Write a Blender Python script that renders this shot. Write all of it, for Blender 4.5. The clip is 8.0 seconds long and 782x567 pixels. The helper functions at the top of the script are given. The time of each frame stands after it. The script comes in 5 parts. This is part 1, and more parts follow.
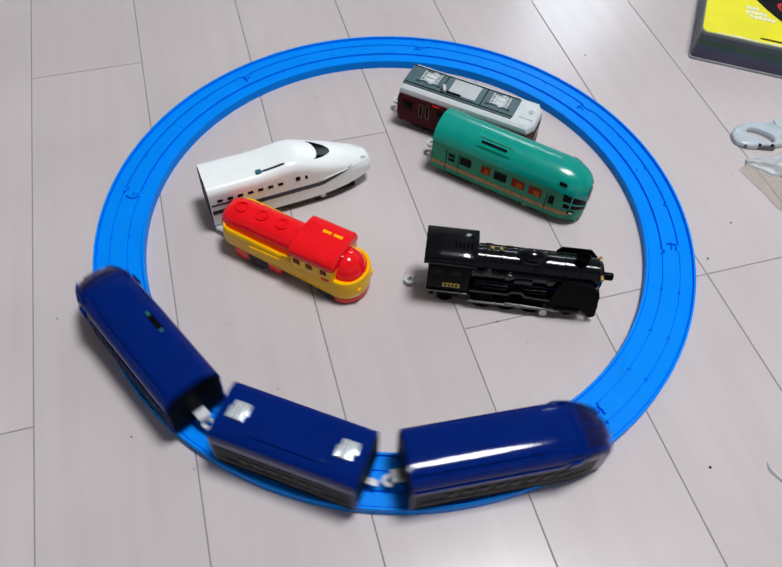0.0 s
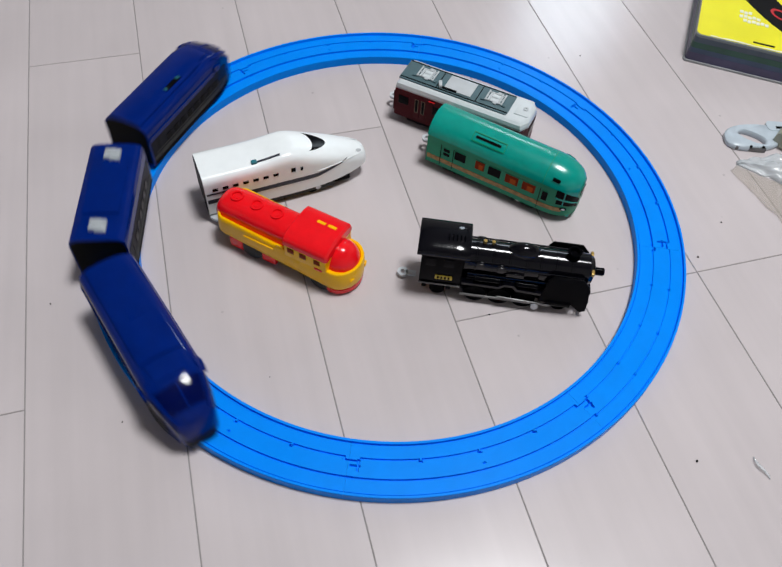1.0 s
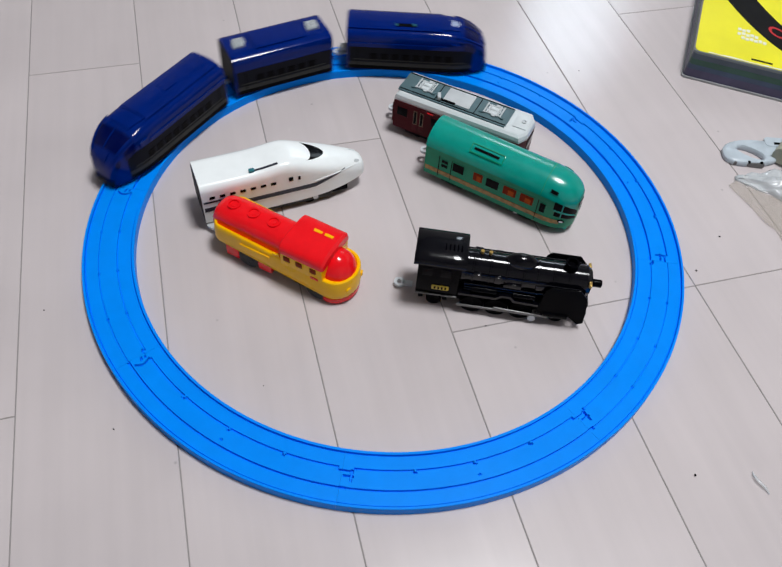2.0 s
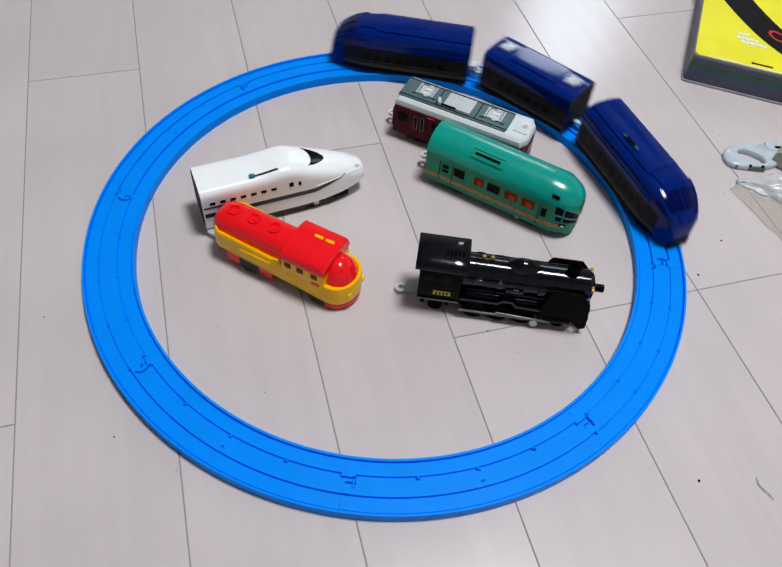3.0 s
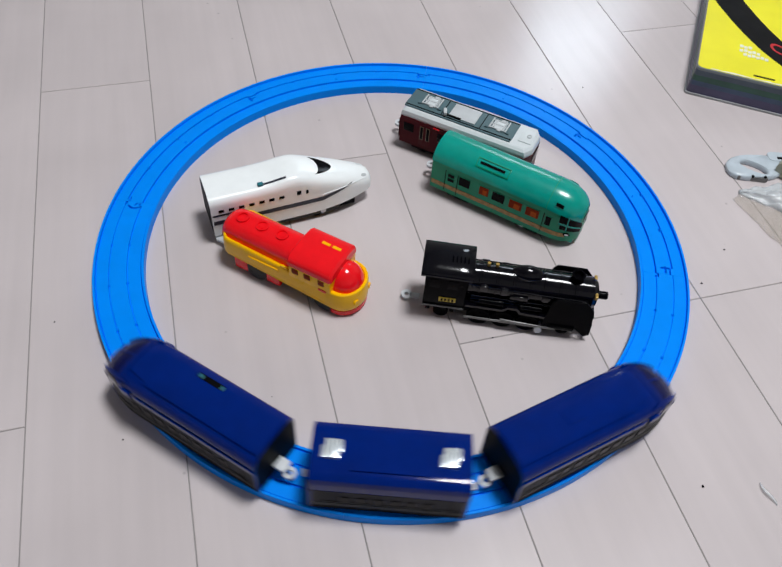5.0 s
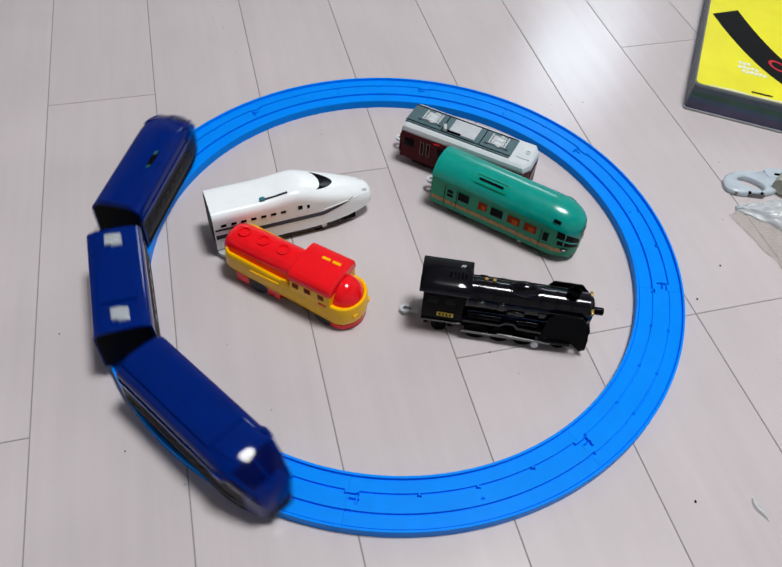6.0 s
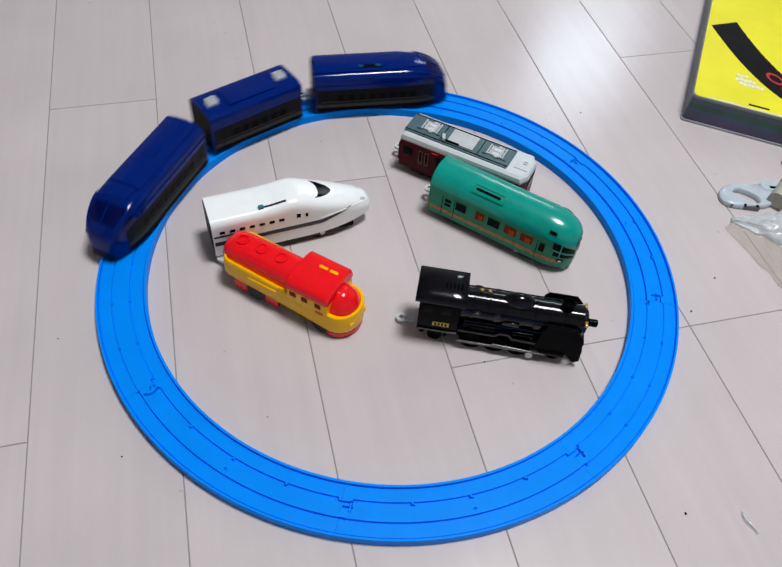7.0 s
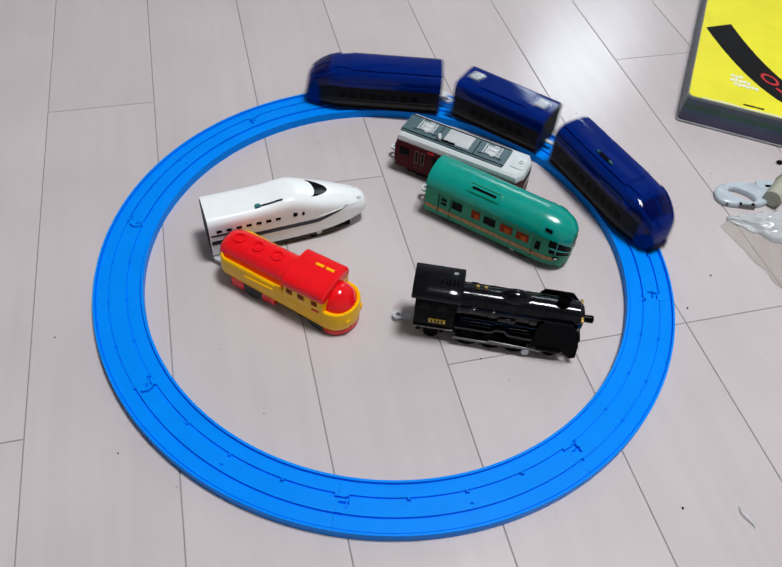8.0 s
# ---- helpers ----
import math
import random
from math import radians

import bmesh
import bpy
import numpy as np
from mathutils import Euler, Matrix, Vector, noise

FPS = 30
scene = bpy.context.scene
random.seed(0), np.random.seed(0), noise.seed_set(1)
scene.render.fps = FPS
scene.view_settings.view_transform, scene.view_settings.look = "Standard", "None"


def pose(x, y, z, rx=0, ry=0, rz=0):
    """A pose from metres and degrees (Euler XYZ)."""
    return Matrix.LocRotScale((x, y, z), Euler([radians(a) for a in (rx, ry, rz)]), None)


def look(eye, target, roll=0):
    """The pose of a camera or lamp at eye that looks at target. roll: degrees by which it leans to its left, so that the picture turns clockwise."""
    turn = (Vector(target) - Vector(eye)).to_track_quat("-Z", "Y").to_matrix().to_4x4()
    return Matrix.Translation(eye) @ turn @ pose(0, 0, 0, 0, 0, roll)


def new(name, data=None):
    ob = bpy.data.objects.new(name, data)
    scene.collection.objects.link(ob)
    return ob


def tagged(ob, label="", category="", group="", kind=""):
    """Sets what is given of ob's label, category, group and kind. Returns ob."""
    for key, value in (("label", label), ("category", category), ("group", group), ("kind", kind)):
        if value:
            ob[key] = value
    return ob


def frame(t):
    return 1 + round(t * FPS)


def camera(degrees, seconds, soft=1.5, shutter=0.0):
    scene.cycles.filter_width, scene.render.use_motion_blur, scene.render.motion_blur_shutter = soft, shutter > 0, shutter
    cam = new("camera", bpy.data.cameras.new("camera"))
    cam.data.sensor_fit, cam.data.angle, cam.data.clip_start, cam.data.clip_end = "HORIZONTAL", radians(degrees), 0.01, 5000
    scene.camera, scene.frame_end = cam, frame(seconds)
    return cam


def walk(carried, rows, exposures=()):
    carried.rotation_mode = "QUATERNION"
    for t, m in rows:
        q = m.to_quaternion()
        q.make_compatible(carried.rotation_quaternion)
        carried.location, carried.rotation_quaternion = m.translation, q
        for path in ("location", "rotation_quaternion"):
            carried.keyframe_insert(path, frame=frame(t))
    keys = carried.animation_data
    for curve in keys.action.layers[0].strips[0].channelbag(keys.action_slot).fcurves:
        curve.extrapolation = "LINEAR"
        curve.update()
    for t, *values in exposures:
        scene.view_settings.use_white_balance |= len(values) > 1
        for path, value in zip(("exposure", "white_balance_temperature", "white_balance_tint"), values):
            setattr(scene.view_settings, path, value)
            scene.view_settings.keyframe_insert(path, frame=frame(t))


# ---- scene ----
cam = camera(55.01, 8.0, soft=1.5, shutter=0.5)
# seconds, eye x y z, heading to the left, degrees down, lean to the left
ROWS = [
    (0.0, -0.0057, -0.3887, 0.4641, -0.51, 54.45, 2.75),
    (0.5, -0.0042, -0.3974, 0.4600, -0.47, 52.76, 3.21),
    (1.0, -0.0054, -0.3984, 0.4614, -1.42, 54.08, 4.51),
    (1.5, -0.0023, -0.4030, 0.4559, -1.33, 53.13, 5.12),
    (3.0, -0.0046, -0.4004, 0.4531, -1.39, 52.22, 4.88),
    (3.5, -0.0038, -0.4038, 0.4506, -0.95, 51.89, 4.54),
    (4.0, -0.0033, -0.4060, 0.4492, -0.76, 51.66, 4.60),
    (5.5, -0.0061, -0.4101, 0.4594, -0.59, 50.87, 4.42),
    (6.0, -0.0014, -0.4086, 0.4662, -0.04, 50.80, 4.37),
    (6.5, -0.0007, -0.4032, 0.4746, -0.23, 51.22, 4.90),
    (7.0, 0.0000, -0.4055, 0.4752, -0.13, 50.89, 5.16),
    (7.5, 0.0018, -0.4101, 0.4719, -0.04, 50.37, 5.12),
    (8.0, 0.0046, -0.4145, 0.4697, 0.11, 50.02, 4.73),
]


def eye_pose(x, y, z, yaw, down, lean):
    a, b = radians(yaw), radians(down)
    way = Vector((-math.sin(a) * math.cos(b), math.cos(a) * math.cos(b), -math.sin(b)))
    return look((x, y, z), Vector((x, y, z)) + way, lean)


walk(cam, [(r[0], eye_pose(*r[1:])) for r in ROWS], exposures=[(0.0, 0.0), (8.0, 0.0)])

# ---- light ----
FLOOR_TURN = 17.35          # the boards run along the room, turned against the camera
ROOM = Matrix.Rotation(radians(FLOOR_TURN), 4, "Z")
CEILING = 2.4

world = bpy.data.worlds.new("world")
world.use_nodes = True
world.node_tree.nodes["Background"].inputs[0].default_value = (0.6, 0.75, 1.0, 1)
world.node_tree.nodes["Background"].inputs[1].default_value = 0.25
scene.world = world

lamp_data = bpy.data.lights.new("ceiling_lamp", "AREA")
lamp_data.shape, lamp_data.size, lamp_data.energy = "DISK", 0.52, 45.5
lamp_data.color = (0.965, 0.985, 1.0)
lamp = new("ceiling_lamp", lamp_data)
lamp.matrix_world = look((0.46, -0.04, CEILING - 0.12), (0.46, -0.04, 0))

sky_data = bpy.data.lights.new("window_daylight", "AREA")
sky_data.shape, sky_data.size, sky_data.size_y, sky_data.energy = "RECTANGLE", 0.50, 0.62, 9
sky_data.color = (0.78, 0.90, 1.0)
sky = new("window_daylight", sky_data)
sky.matrix_world = ROOM @ look((1.7, 2.56, 1.75), (1.7, 0, 1.75))


# ---- materials ----
def principled(name, color, rough=0.5, metal=0.0, vary=0.06, scale=120.0, bump=0.0, bump_scale=400.0, **more):
    mat = bpy.data.materials.new(name)
    mat.use_nodes = True
    nt = mat.node_tree
    bsdf = nt.nodes["Principled BSDF"]
    bsdf.inputs["Roughness"].default_value = rough
    bsdf.inputs["Metallic"].default_value = metal
    for key, value in more.items():
        bsdf.inputs[key.replace("_", " ")].default_value = value
    coord = nt.nodes.new("ShaderNodeTexCoord")
    tex = nt.nodes.new("ShaderNodeTexNoise")
    tex.inputs["Scale"].default_value, tex.inputs["Detail"].default_value = scale, 5
    nt.links.new(coord.outputs["Object"], tex.inputs["Vector"])
    ramp = nt.nodes.new("ShaderNodeValToRGB")
    lo = [max(0, c * (1 - vary)) for c in color]
    hi = [min(1, c * (1 + vary)) for c in color]
    ramp.color_ramp.elements[0].position, ramp.color_ramp.elements[1].position = 0.3, 0.7
    ramp.color_ramp.elements[0].color, ramp.color_ramp.elements[1].color = (*lo, 1), (*hi, 1)
    nt.links.new(tex.outputs["Fac"], ramp.inputs["Fac"])
    nt.links.new(ramp.outputs["Color"], bsdf.inputs["Base Color"])
    # worn, uneven gloss
    wear = nt.nodes.new("ShaderNodeTexNoise")
    wear.inputs["Scale"].default_value, wear.inputs["Detail"].default_value = scale * 0.35, 6
    nt.links.new(coord.outputs["Object"], wear.inputs["Vector"])
    span = nt.nodes.new("ShaderNodeMapRange")
    span.inputs["To Min"].default_value, span.inputs["To Max"].default_value = max(0.02, rough * 0.75), min(1, rough * 1.3)
    nt.links.new(wear.outputs["Fac"], span.inputs["Value"])
    nt.links.new(span.outputs["Result"], bsdf.inputs["Roughness"])
    if bump:
        fine = nt.nodes.new("ShaderNodeTexNoise")
        fine.inputs["Scale"].default_value, fine.inputs["Detail"].default_value = bump_scale, 3
        nt.links.new(coord.outputs["Object"], fine.inputs["Vector"])
        node = nt.nodes.new("ShaderNodeBump")
        node.inputs["Strength"].default_value, node.inputs["Distance"].default_value = bump, 0.0003
        nt.links.new(fine.outputs["Fac"], node.inputs["Height"])
        nt.links.new(node.outputs["Normal"], bsdf.inputs["Normal"])
    return mat


def board_material():
    mat = bpy.data.materials.new("pale_board")
    mat.use_nodes = True
    nt = mat.node_tree
    bsdf = nt.nodes["Principled BSDF"]
    link = nt.links.new
    coord = nt.nodes.new("ShaderNodeTexCoord")
    info = nt.nodes.new("ShaderNodeObjectInfo")
    shift = nt.nodes.new("ShaderNodeVectorMath")
    shift.operation = "MULTIPLY_ADD"
    join = nt.nodes.new("ShaderNodeCombineXYZ")
    for key in "XYZ":
        link(info.outputs["Random"], join.inputs[key])
    shift.inputs[1].default_value = (7, 7, 7)
    link(join.outputs[0], shift.inputs[0])
    link(coord.outputs["Object"], shift.inputs[2])
    stretch = nt.nodes.new("ShaderNodeMapping")
    stretch.inputs["Scale"].default_value = (60, 3.5, 20)
    link(shift.outputs[0], stretch.inputs["Vector"])
    grain = nt.nodes.new("ShaderNodeTexNoise")
    grain.inputs["Scale"].default_value, grain.inputs["Detail"].default_value = 1.6, 6
    link(stretch.outputs[0], grain.inputs["Vector"])
    ramp = nt.nodes.new("ShaderNodeValToRGB")
    ramp.color_ramp.elements[0].position, ramp.color_ramp.elements[1].position = 0.28, 0.75
    ramp.color_ramp.elements[0].color = (0.575, 0.519, 0.526, 1)
    ramp.color_ramp.elements[1].color = (0.612, 0.552, 0.559, 1)
    link(grain.outputs["Fac"], ramp.inputs["Fac"])
    cloud = nt.nodes.new("ShaderNodeTexNoise")
    cloud.inputs["Scale"].default_value, cloud.inputs["Detail"].default_value = 9, 4
    link(shift.outputs[0], cloud.inputs["Vector"])
    tone = nt.nodes.new("ShaderNodeMapRange")
    tone.inputs["From Min"].default_value, tone.inputs["From Max"].default_value = 0.3, 0.7
    tone.inputs["To Min"].default_value, tone.inputs["To Max"].default_value = 0.95, 1.03
    link(cloud.outputs["Fac"], tone.inputs["Value"])
    each = nt.nodes.new("ShaderNodeMapRange")
    each.inputs["To Min"].default_value, each.inputs["To Max"].default_value = 0.98, 1.02
    link(info.outputs["Random"], each.inputs["Value"])
    prod = nt.nodes.new("ShaderNodeMath")
    prod.operation = "MULTIPLY"
    link(tone.outputs["Result"], prod.inputs[0])
    link(each.outputs["Result"], prod.inputs[1])
    # small dirt specks
    speck = nt.nodes.new("ShaderNodeTexVoronoi")
    speck.inputs["Scale"].default_value = 26
    link(shift.outputs[0], speck.inputs["Vector"])
    dot = nt.nodes.new("ShaderNodeMapRange")
    dot.inputs["From Min"].default_value, dot.inputs["From Max"].default_value = 0.012, 0.04
    dot.inputs["To Min"].default_value, dot.inputs["To Max"].default_value = 0.72, 1.0
    link(speck.outputs["Distance"], dot.inputs["Value"])
    prod2 = nt.nodes.new("ShaderNodeMath")
    prod2.operation = "MULTIPLY"
    link(prod.outputs[0], prod2.inputs[0])
    link(dot.outputs["Result"], prod2.inputs[1])
    scale = nt.nodes.new("ShaderNodeVectorMath")
    scale.operation = "SCALE"
    link(ramp.outputs["Color"], scale.inputs[0])
    link(prod2.outputs[0], scale.inputs["Scale"])
    link(scale.outputs["Vector"], bsdf.inputs["Base Color"])
    rough = nt.nodes.new("ShaderNodeMapRange")
    rough.inputs["To Min"].default_value, rough.inputs["To Max"].default_value = 0.16, 0.26
    link(cloud.outputs["Fac"], rough.inputs["Value"])
    link(rough.outputs["Result"], bsdf.inputs["Roughness"])
    bump = nt.nodes.new("ShaderNodeBump")
    bump.inputs["Strength"].default_value, bump.inputs["Distance"].default_value = 0.12, 0.0004
    link(grain.outputs["Fac"], bump.inputs["Height"])
    link(bump.outputs["Normal"], bsdf.inputs["Normal"])
    return mat


def clear_plastic(name, tint, clear=0.55):
    mat = bpy.data.materials.new(name)
    mat.use_nodes = True
    nt = mat.node_tree
    out = nt.nodes["Material Output"]
    bsdf = nt.nodes["Principled BSDF"]
    bsdf.inputs["Base Color"].default_value = (*tint, 1)
    bsdf.inputs["Roughness"].default_value = 0.12
    hole = nt.nodes.new("ShaderNodeBsdfTransparent")
    mix = nt.nodes.new("ShaderNodeMixShader")
    tex = nt.nodes.new("ShaderNodeTexNoise")
    tex.inputs["Scale"].default_value = 60
    coord = nt.nodes.new("ShaderNodeTexCoord")
    nt.links.new(coord.outputs["Object"], tex.inputs["Vector"])
    span = nt.nodes.new("ShaderNodeMapRange")
    span.inputs["To Min"].default_value, span.inputs["To Max"].default_value = clear - 0.15, clear + 0.15
    nt.links.new(tex.outputs["Fac"], span.inputs["Value"])
    nt.links.new(span.outputs["Result"], mix.inputs[0])
    nt.links.new(bsdf.outputs[0], mix.inputs[1])
    nt.links.new(hole.outputs[0], mix.inputs[2])
    nt.links.new(mix.outputs[0], out.inputs["Surface"])
    return mat


BOARD = board_material()
JOINT = principled("board_joint", (0.28, 0.262, 0.258), 0.8)
WALL = principled("pale_wallpaper", (0.66, 0.645, 0.63), 0.9, bump=0.3)
CEILING_PAPER = principled("ceiling_paper", (0.46, 0.46, 0.46), 0.9, bump=0.3)
FRAME = principled("window_frame", (0.7, 0.7, 0.7), 0.4)
RAIL = principled("sky_blue_plastic", (0.0, 0.255, 0.95), 0.34, vary=0.04, scale=60, bump=0.05, Specular_IOR_Level=0.07)
NAVY = principled("navy_plastic", (0.0, 0.013, 0.150), 0.08, vary=0.1, scale=80, bump=0.04, Specular_IOR_Level=0.20)
SCREEN = principled("deep_navy_glass", (0.0, 0.0025, 0.055), 0.07, Specular_IOR_Level=0.25)
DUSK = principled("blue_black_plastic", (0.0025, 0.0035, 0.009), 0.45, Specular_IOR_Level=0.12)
SKIRT = principled("dark_grey_plastic", (0.034, 0.035, 0.034), 0.5, Specular_IOR_Level=0.15)
BLACK = principled("black_plastic", (0.0015, 0.0015, 0.0022), 0.12, vary=0.2, bump=0.03, Specular_IOR_Level=0.04)
GLOSS = principled("glossy_black_plastic", (0.002, 0.002, 0.004), 0.11, vary=0.2, bump=0.04, Specular_IOR_Level=0.36)
MATT = principled("matt_black_plastic", (0.0025, 0.0025, 0.0032), 0.5, vary=0.2, Specular_IOR_Level=0.03)
GLASS = principled("dark_window", (0.002, 0.002, 0.003), 0.08, Specular_IOR_Level=0.05)
SILVER = principled("silver_paint", (0.62, 0.68, 0.72), 0.25, metal=0.6)
TEAL = principled("teal_plastic", (0.015, 0.16, 0.20), 0.35)
ORANGE = principled("orange_seat_plastic", (0.42, 0.075, 0.004), 0.5, Specular_IOR_Level=0.1)
COUPLER = principled("milky_plastic", (0.6, 0.63, 0.66), 0.35)
WHITE = principled("white_plastic", (0.89, 0.93, 0.94), 0.22, vary=0.02, bump=0.03)
OFFWHITE = principled("off_white_plastic", (0.62, 0.67, 0.69), 0.3, vary=0.03)
STRIPE = principled("navy_stripe", (0.012, 0.014, 0.030), 0.35)
RED = principled("red_plastic", (0.88, 0.006, 0.012), 0.13, vary=0.05, bump=0.06, Specular_IOR_Level=0.45)
YELLOW = principled("yellow_plastic", (0.98, 0.52, 0.0), 0.28, vary=0.05, bump=0.04, Specular_IOR_Level=0.3)
RUBBER = principled("grey_rubber", (0.035, 0.035, 0.037), 0.7)
GREEN = principled("green_plastic", (0.0, 0.25, 0.135), 0.33, vary=0.07, bump=0.03, Specular_IOR_Level=0.3)
ROOFGREEN = principled("teal_green_paint", (0.0, 0.30, 0.245), 0.20, vary=0.07, bump=0.03, Specular_IOR_Level=0.5)
GOLD = principled("gold_paint", (0.30, 0.175, 0.050), 0.45, vary=0.45, scale=260)
SEAT = principled("orange_brown_plastic", (0.21, 0.024, 0.004), 0.5, Specular_IOR_Level=0.05)
MAROON = principled("maroon_plastic", (0.070, 0.005, 0.009), 0.35, vary=0.12, Specular_IOR_Level=0.08)
ROOFGREY = principled("grey_green_plastic", (0.075, 0.135, 0.155), 0.45, vary=0.1)
TAN = principled("tan_plastic", (0.16, 0.11, 0.06), 0.4)
PALE = principled("pale_grey_plastic", (0.50, 0.53, 0.55), 0.4)
LABEL = principled("yellow_plate", (0.62, 0.45, 0.03), 0.4)
STEEL = principled("dull_steel", (0.16, 0.16, 0.16), 0.35, metal=0.7)
BRASS = principled("brass_paint", (0.55, 0.36, 0.10), 0.3, metal=0.6)
SHEET = principled("yellow_print", (0.86, 0.80, 0.02), 0.4, vary=0.05, scale=25)
PRINT = principled("white_print", (0.8, 0.82, 0.7), 0.5)
BAND = principled("black_print", (0.008, 0.008, 0.009), 0.55, Specular_IOR_Level=0.1)
REDPRINT = principled("red_print", (0.55, 0.02, 0.03), 0.4)
LAYERS = [principled("layer_%s" % k, c, 0.35, vary=0.2, scale=40) for k, c in (
    ("grey", (0.30, 0.31, 0.32)), ("violet", (0.06, 0.055, 0.12)), ("blue", (0.04, 0.07, 0.13)), ("green", (0.025, 0.085, 0.06)), ("slate", (0.06, 0.085, 0.12)))]
EDGE = principled("grey_plastic_edge", (0.17, 0.20, 0.21), 0.3)
ICE = principled("pale_blue_plastic", (0.50, 0.57, 0.63), 0.25)
BEIGE = principled("beige_plastic", (0.42, 0.43, 0.34), 0.45)
FILM = clear_plastic("clear_film", (0.72, 0.77, 0.80), 0.58)
FLAP = clear_plastic("clear_flap", (0.60, 0.54, 0.47), 0.78)
SMOKE = clear_plastic("clear_coupler", (0.62, 0.65, 0.68), 0.3)


# ---- mesh helpers ----
def part(name, bm, material, parent=None, label="", smooth=True, angle=35):
    mesh = bpy.data.meshes.new(name)
    bmesh.ops.recalc_face_normals(bm, faces=bm.faces)
    if smooth:
        for f in bm.faces:
            f.smooth = True
        lim = radians(angle)
        for e in bm.edges:
            if len(e.link_faces) == 2 and e.calc_face_angle(0) > lim:
                e.smooth = False
    bm.to_mesh(mesh)
    bm.free()
    mesh.materials.append(material)
    ob = new(name, mesh)
    if parent is not None:
        ob.parent = parent
    if label:
        tagged(ob, label)
    return ob


def thing(name, m, label, category, group="", kind=""):
    ob = new(name)
    ob.empty_display_size = 0.01
    ob.matrix_world = m
    return tagged(ob, label, category, group, kind)


def box(bm, c, s, bevel=0.0, m=None):
    r = bmesh.ops.create_cube(bm, size=1)
    mat = Matrix.Translation(c) @ Matrix.Diagonal((*s, 1))
    bmesh.ops.transform(bm, matrix=mat, verts=r["verts"])
    if bevel:
        es = list({e for v in r["verts"] for e in v.link_edges})
        got = bmesh.ops.bevel(bm, geom=es, offset=bevel, segments=2, affect="EDGES", profile=0.6)
        vs = list({v for f in got["faces"] for v in f.verts})
    else:
        vs = r["verts"]
    if m is not None:
        seen = set(vs)
        todo = list(vs)
        while todo:
            for e in todo.pop().link_edges:
                for v in e.verts:
                    if v not in seen:
                        seen.add(v)
                        todo.append(v)
        bmesh.ops.transform(bm, matrix=m, verts=list(seen))
    return bm


def one_box(c, s, bevel=0.0, m=None):
    return box(bmesh.new(), c, s, bevel, m)


def rod(bm, a, b, r, r2=None, n=20):
    a, b = Vector(a), Vector(b)
    d = b - a
    m = Matrix.Translation((a + b) / 2) @ d.to_track_quat("Z", "Y").to_matrix().to_4x4()
    bmesh.ops.create_cone(bm, cap_ends=True, segments=n, radius1=r, radius2=r if r2 is None else r2, depth=d.length, matrix=m)
    return bm


def lathe(bm, prof, m, n=28):
    """Turns (radius, height) points round z."""
    rings = []
    for r, z in prof:
        rings.append([bm.verts.new(m @ Vector((r * math.cos(2 * math.pi * k / n), r * math.sin(2 * math.pi * k / n), z))) for k in range(n)])
    for a, b in zip(rings, rings[1:]):
        for k in range(n):
            bm.faces.new((a[k], a[(k + 1) % n], b[(k + 1) % n], b[k]))
    bm.faces.new(rings[0])
    bm.faces.new(rings[-1])
    return bm


def slab(bm, outline, z0, z1, m=None):
    """A flat plate from an outline in x, y."""
    m = m or Matrix()
    lo = [bm.verts.new(m @ Vector((x, y, z0))) for x, y in outline]
    hi = [bm.verts.new(m @ Vector((x, y, z1))) for x, y in outline]
    n = len(outline)
    bm.faces.new(lo)
    bm.faces.new(hi)
    for k in range(n):
        bm.faces.new((lo[k], lo[(k + 1) % n], hi[(k + 1) % n], hi[k]))
    return bm


def rounded(x0, x1, y0, y1, r, n=5):
    pts = []
    for cx, cy, a0 in ((x1 - r, y1 - r, 0), (x0 + r, y1 - r, 90), (x0 + r, y0 + r, 180), (x1 - r, y0 + r, 270)):
        for k in range(n + 1):
            a = radians(a0 + 90 * k / n)
            pts.append((cx + r * math.cos(a), cy + r * math.sin(a)))
    return pts


